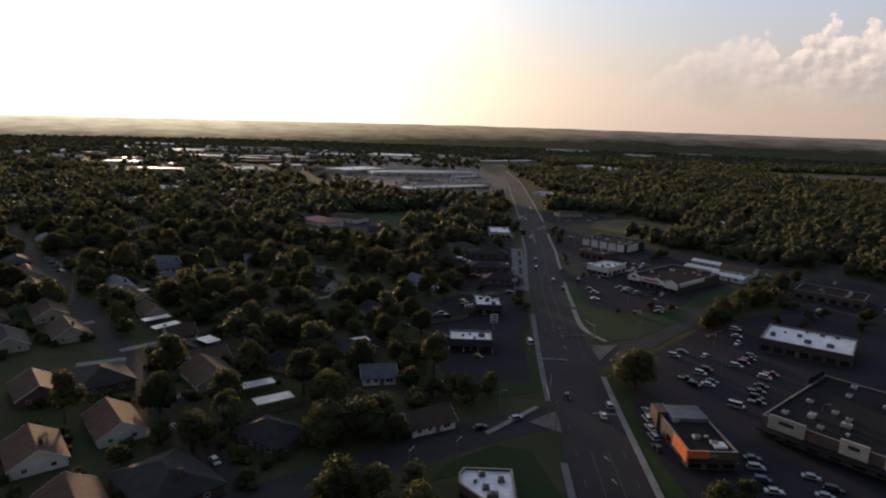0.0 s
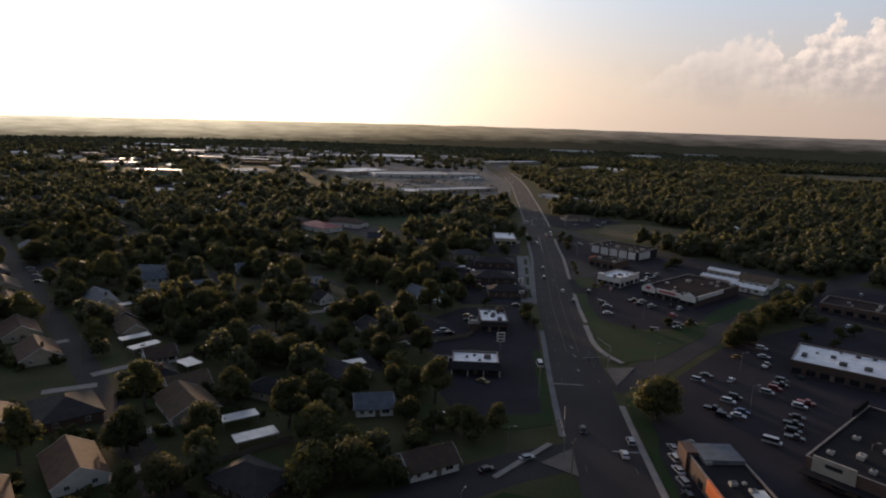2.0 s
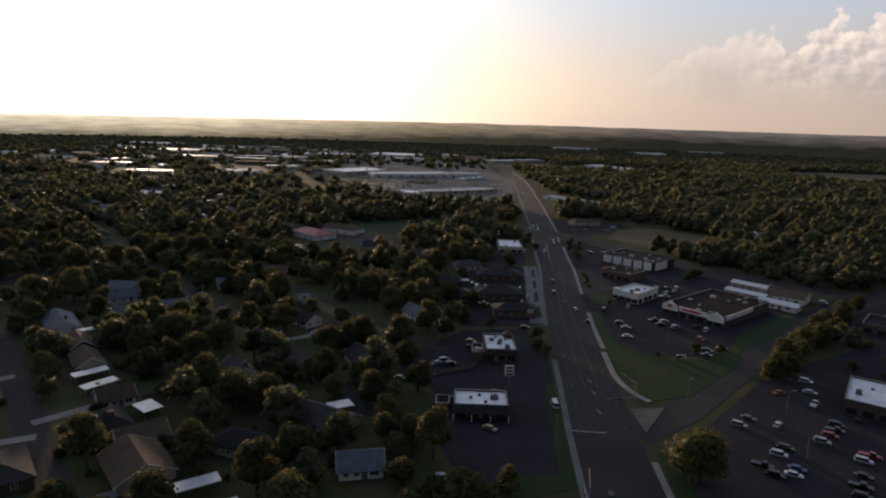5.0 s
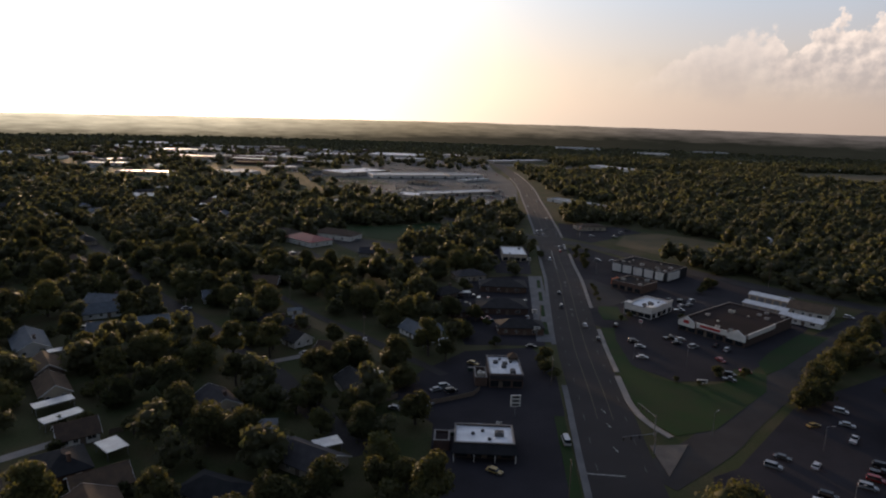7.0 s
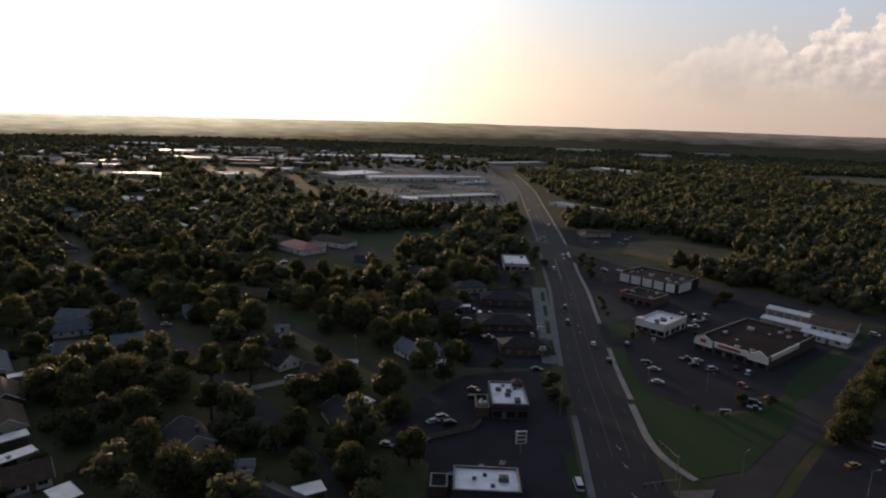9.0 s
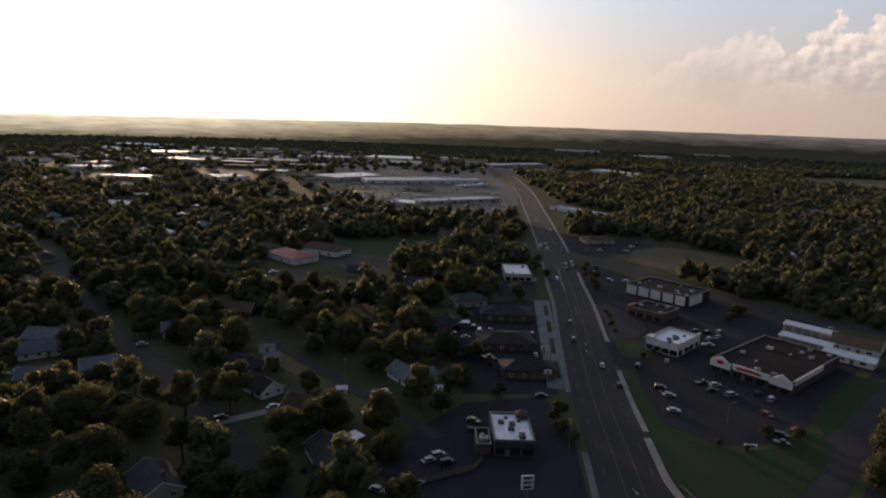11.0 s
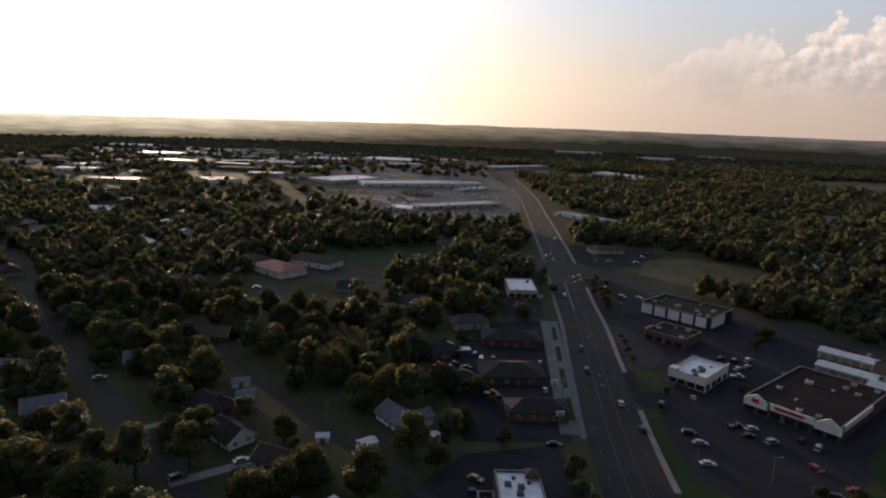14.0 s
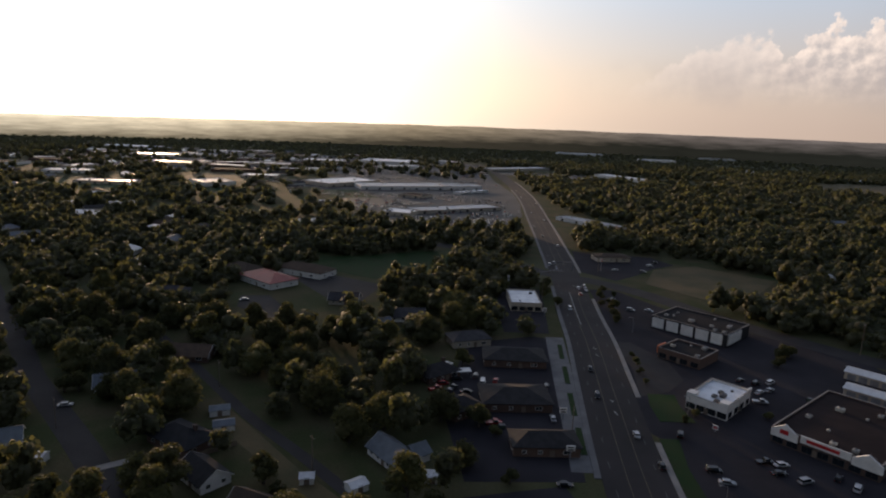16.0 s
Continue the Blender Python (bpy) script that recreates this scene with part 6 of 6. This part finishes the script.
# trees that stand out
for x, y, k, s in ((52.5, 165, 6, 1.1), (-67, 139, 1, 0.95), (-53, 124, 6, 0.85), (-54, 146, 1, 0.9), (-57, 251, 4, 1.25), (-18, 131, 6, 0.95), (-28, 146, 1, 1.0), (6, 151, 2, 1.0), (-54, 190, 6, 1.0), (-73, 214, 1, 1.1), (-84, 207, 3, 1.0),
                   (12, 157, 2, 0.9), (2, 155, 2, 1.0), (-88, 236, 6, 1.1), (-36, 212, 3, 1.0), (-14, 186, 3, 0.95), (-8, 176, 2, 1.1), (-64, 199, 1, 1.0), (-74, 240, 4, 1.0), (-34, 291, 6, 1.1), (-60, 336, 1, 1.1), (0, 366, 6, 1.1), (-2, 290, 1, 0.9),
                   (95, 223, 3, 0.95), (101, 228, 3, 0.9), (106, 236, 3, 1.05), (113, 241, 0, 0.9), (117, 250, 3, 1.05), (125, 254, 3, 0.95), (129, 262, 3, 1.05), (138, 267, 0, 0.9), (141, 277, 3, 0.9), (150, 282, 3, 0.9), (156, 292, 3, 0.9), (165, 298, 0, 0.9), (124, 232, 5, 0.7), (131, 226, 5, 0.6), (138, 236, 2, 0.7), (146, 240, 5, 0.8), (152, 226, 5, 0.7), (160, 236, 2, 0.8), (168, 246, 5, 0.8), (141, 252, 5, 0.7), (-90, 232, 1, 1.0), (-56, 244, 4, 1.1), (-24, 277, 1, 1.0), (-112, 312, 6, 1.0),
                   (-36, 300, 6, 1.05), (8, 288, 2, 1.0), (-102, 336, 1, 1.0), (-58, 316, 6, 1.0), (-48, 330, 1, 1.0), (-16, 322, 6, 1.15), (-38, 230, 1, 0.9), (-2, 246, 4, 0.8), (-14, 226, 3, 0.9), (27.6, 240, 5, 0.9), (28.5, 248, 5, 1.0), (45, 436, 2, 0.8),
                   (67.8, 392, 5, 0.8), (69.8, 402, 5, 0.9), (66.8, 384, 5, 0.7), (61.3, 330, 5, 0.45), (62.3, 338, 5, 0.5), (62.6, 345, 5, 0.4), (60.8, 322, 5, 0.4), (65.8, 408, 5, 0.6), (67.8, 420, 5, 0.7), (70.8, 430, 5, 0.7), (70, 412, 5, 0.5), (75, 424, 5, 0.5), (116, 350, 3, 0.6), (111, 341, 2, 0.6), (120, 352, 5, 0.9), (80, 243, 5, 0.7), (88, 243, 5, 0.6), (66, 238, 5, 0.35), (72, 236, 5, 0.3),
                   (54, 109, 3, 0.7), (60, 112, 5, 0.9), (68, 300, 5, 0.5), (64, 296, 5, 0.4), (88, 300, 5, 0.5), (46, 405, 5, 0.9), (22, 420, 2, 0.9), (42, 420, 2, 0.8), (36, 428, 2, 0.9), (14, 262, 5, 0.7), (3, 268, 3, 0.8), (30, 236, 5, 0.7), (12, 284, 5, 0.6),
                   (-32, 164, 1, 0.9), (-26, 134, 3, 0.9), (-6, 150, 5, 1.0), (-10, 170, 3, 0.8), (-20, 196, 1, 0.9), (10, 366, 1, 0.9), (-8, 350, 6, 1.0), (4, 330, 2, 0.9)):
    tree(x, y, k, s * 1.12, (x * 37 + y * 11) % 360)
# hedges of shrubs by the lots are small trees too; garden trees fill the blocks between
rng = random.Random(5)
tries = 0
while TREES < 296 and tries < 20000:
    tries += 1
    y = 84 + 330 * rng.random() ** 0.9
    x = rng.uniform(-0.78 * y - 25, 6)
    if not (x > -250):
        continue
    if inside(x, y, OPEN_GARDENS) and rng.random() < 0.85:
        continue
    k = rng.choice((0, 0, 1, 2, 2, 3, 3, 4, 5, 6))
    s = rng.uniform(0.95, 1.42)
    if free(x, y, KINDS[k][2] * s * 0.55):
        tree(x, y, k, s, rng.uniform(0, 360))


SHRUBS = [fast_mesh("shrub", *crown(np.random.default_rng(70 + k), 1.6 + 0.3 * k, -0.4, 2.4 + 0.3 * k, 5 + k, 190, 0.24, 1), M["leaf"]) for k in range(4)]
rng = random.Random(23)
count = 0
for hx, hy, turn, L, W, *_ in sorted(HOUSES, key=lambda row: row[1]):
    for _ in range(7):
        a, d = rng.uniform(0, math.tau), max(L, W) * 0.5 + rng.uniform(0.5, 7.0)
        x, y = hx + d * math.cos(a), hy + d * math.sin(a)
        if count < 160 and all((x - cx) ** 2 + (y - cy) ** 2 > (cr * 0.8) ** 2 for cx, cy, cr in CLEAR_SPOT if cr not in (3.8, 4.5)) and not any(inside(x, y, p) for p in CLEAR_POLY) and all((x - p.x) ** 2 + (y - p.y) ** 2 > (w + 1.5) ** 2 for line, w in CLEAR_LINE for p in line):
            count += 1
            ob = new("shrub", SHRUBS[count % 4])
            ob.matrix_basis = pose(x, y, 0, 0, 0, rng.uniform(0, 360)) @ Matrix.Scale(rng.uniform(0.7, 1.35), 4)
            tagged(ob, "low dark green garden shrub beside a house", "shrub", "garden shrubs")


def woods(name, label, spots, protos, g, category="woods"):
    """Many trees in one mesh: spots are rows of x, y, z, size."""
    vs, qs, ts, n0 = [], [], [], 0
    spots = np.array(spots)
    kind = g.integers(0, len(protos), len(spots))
    for k, (v, q, t) in enumerate(protos):
        s = spots[kind == k]
        a = g.uniform(0, math.tau, len(s))
        c, d = np.cos(a)[:, None], np.sin(a)[:, None]
        sx = s[:, 3:4]
        sz = sx * g.uniform(0.8, 1.25, (len(s), 1))
        x = (v[None, :, 0] * c - v[None, :, 1] * d) * sx + s[:, 0:1]
        y = (v[None, :, 0] * d + v[None, :, 1] * c) * sx + s[:, 1:2]
        z = v[None, :, 2] * sz + s[:, 2:3]
        vs.append(np.stack((x, y, z), 2).reshape(-1, 3))
        off = (np.arange(len(s)) * len(v) + n0)[:, None, None]
        qs.append((q[None] + off).reshape(-1, 4))
        ts.append((t[None] + off).reshape(-1, 3))
        n0 += len(s) * len(v)
    me = fast_mesh(name, np.concatenate(vs), np.concatenate(qs), np.concatenate(ts), M["woods"])
    return tagged(new(name, me), label, category, "", "stuff")


def wooded(x, y):
    """How thickly trees stand: 0 to 1."""
    k = noise.noise(Vector((x * 0.006, y * 0.006, 0.3)))
    right = x > np.interp(y, (0, 436, 575, 700, 835, 1000, 1200, 2500), (30, 58, 70, 79, 80, 73, 62, -120)) + 22
    r = math.hypot(x, y)
    if right:
        if r < 1050:
            return 1.0 if y + 0.95 * (x - 60) > 456 else 0.16 if x > 112 and y > 222 else 0.0
        if r < 1900:
            return 0.9 if k > -0.25 else 0.2
        return 1.0 if k > -0.1 else 0.55
    if y < 430:
        return 0.75
    if y < 600:
        return 0.95
    if x > -240 and y < 1360:
        return 0.26
    if r < 1500:
        return 0.3 if 820 < y < 1420 and x > -700 else 0.75 if k > -0.05 else 0.4
    return 1.0 if k > -0.3 else 0.75


def spread(g, y0, y1, step, size, wide, edge=0.0):
    out = []
    y = y0
    while y < y1:
        half = wide * y + 60
        x = -half
        while x < half:
            px, py = x + g.uniform(-0.48, 0.48) * step, y + g.uniform(-0.48, 0.48) * step
            s = size * g.uniform(0.7, 1.25)
            if g.random() < wooded(px, py) and free(px, py, 2.6 if y < 700 else 4.0):
                out.append((px, py, ground_z(px, py) - 0.3, s))
            x += step
        y += step
    return out


g = np.random.default_rng(8)
near_kinds = [crown(g, 5.8, -0.4, 8.2 + 0.8 * k, 7, 70, 0.92, 1, flat=0.6) for k in range(5)]
mid_kinds = [crown(g, 7.4, -0.6, 7.2 + 0.6 * k, 5, 30, 1.3, 1, flat=0.6) for k in range(5)]
far_kinds = [crown(g, 13.5, -2.5, 5.4 + k * 0.5, 3, 12, 2.4, 1, flat=0.6) for k in range(4)]
spots = [p for p in spread(g, 110, 620, 8.0, 1.08, 0.86) if p[0] > 6 or p[1] > 405 or p[0] < -250 or g.random() < 0.75]
spots = [p for p in spots if (p[1] > 250 or p[0] < 6) and not inside(p[0], p[1], OPEN_GARDENS)]
close = [p for p in spots if p[1] < 330 and p[0] < 40]
spots = [p for p in spots if not (p[1] < 330 and p[0] < 40)]
close_kinds = [crown(g, 4.8, -0.1, 8.6 + k, 9, 340, 0.55, 1, flat=0.6) for k in range(4)]
woods("woods", "dark green garden trees standing close together", close, close_kinds, g)
woods("woods", "dense dark green trees with uneven crowns", spots, near_kinds, g)
woods("woods", "dark woodland and garden trees in the middle distance", spread(g, 620, 1400, 12.0, 1.15, 0.82), mid_kinds, g)
woods("woods", "far woods in belts out to the haze", [p for p in spread(g, 1400, 1985, 19.0, 0.9, 0.78) if math.hypot(p[0], p[1] - 70) < BACKDROP - 15], far_kinds, g)


# ---- the plan drawn out to true size: what is built to its own size keeps it ----
OWN_SIZE = {"car", "utility pole", "street lamp", "traffic signal", "sign", "dumpster", "air unit"}
OWN_HEIGHT = {"house", "restaurant", "shop", "store", "mall", "drugstore", "office", "annex", "carport", "shed", "fence"}
for ob in list(scene.objects):
    if ob.parent is not None or ob is cam:
        continue
    kind = ob.get("category", "")
    s, h = (1 / PLAN, 1 / PLAN) if kind in OWN_SIZE else (1.0, 1 / PLAN) if kind in OWN_HEIGHT else (1.0, 0.9) if kind == "tree" else (1.0, 1.0)
    m = ob.matrix_basis.copy()
    if kind == "air unit":
        m.translation.z /= PLAN
    ob.matrix_basis = Matrix.Scale(PLAN, 4) @ m @ Matrix.Diagonal((s, s, h, 1))
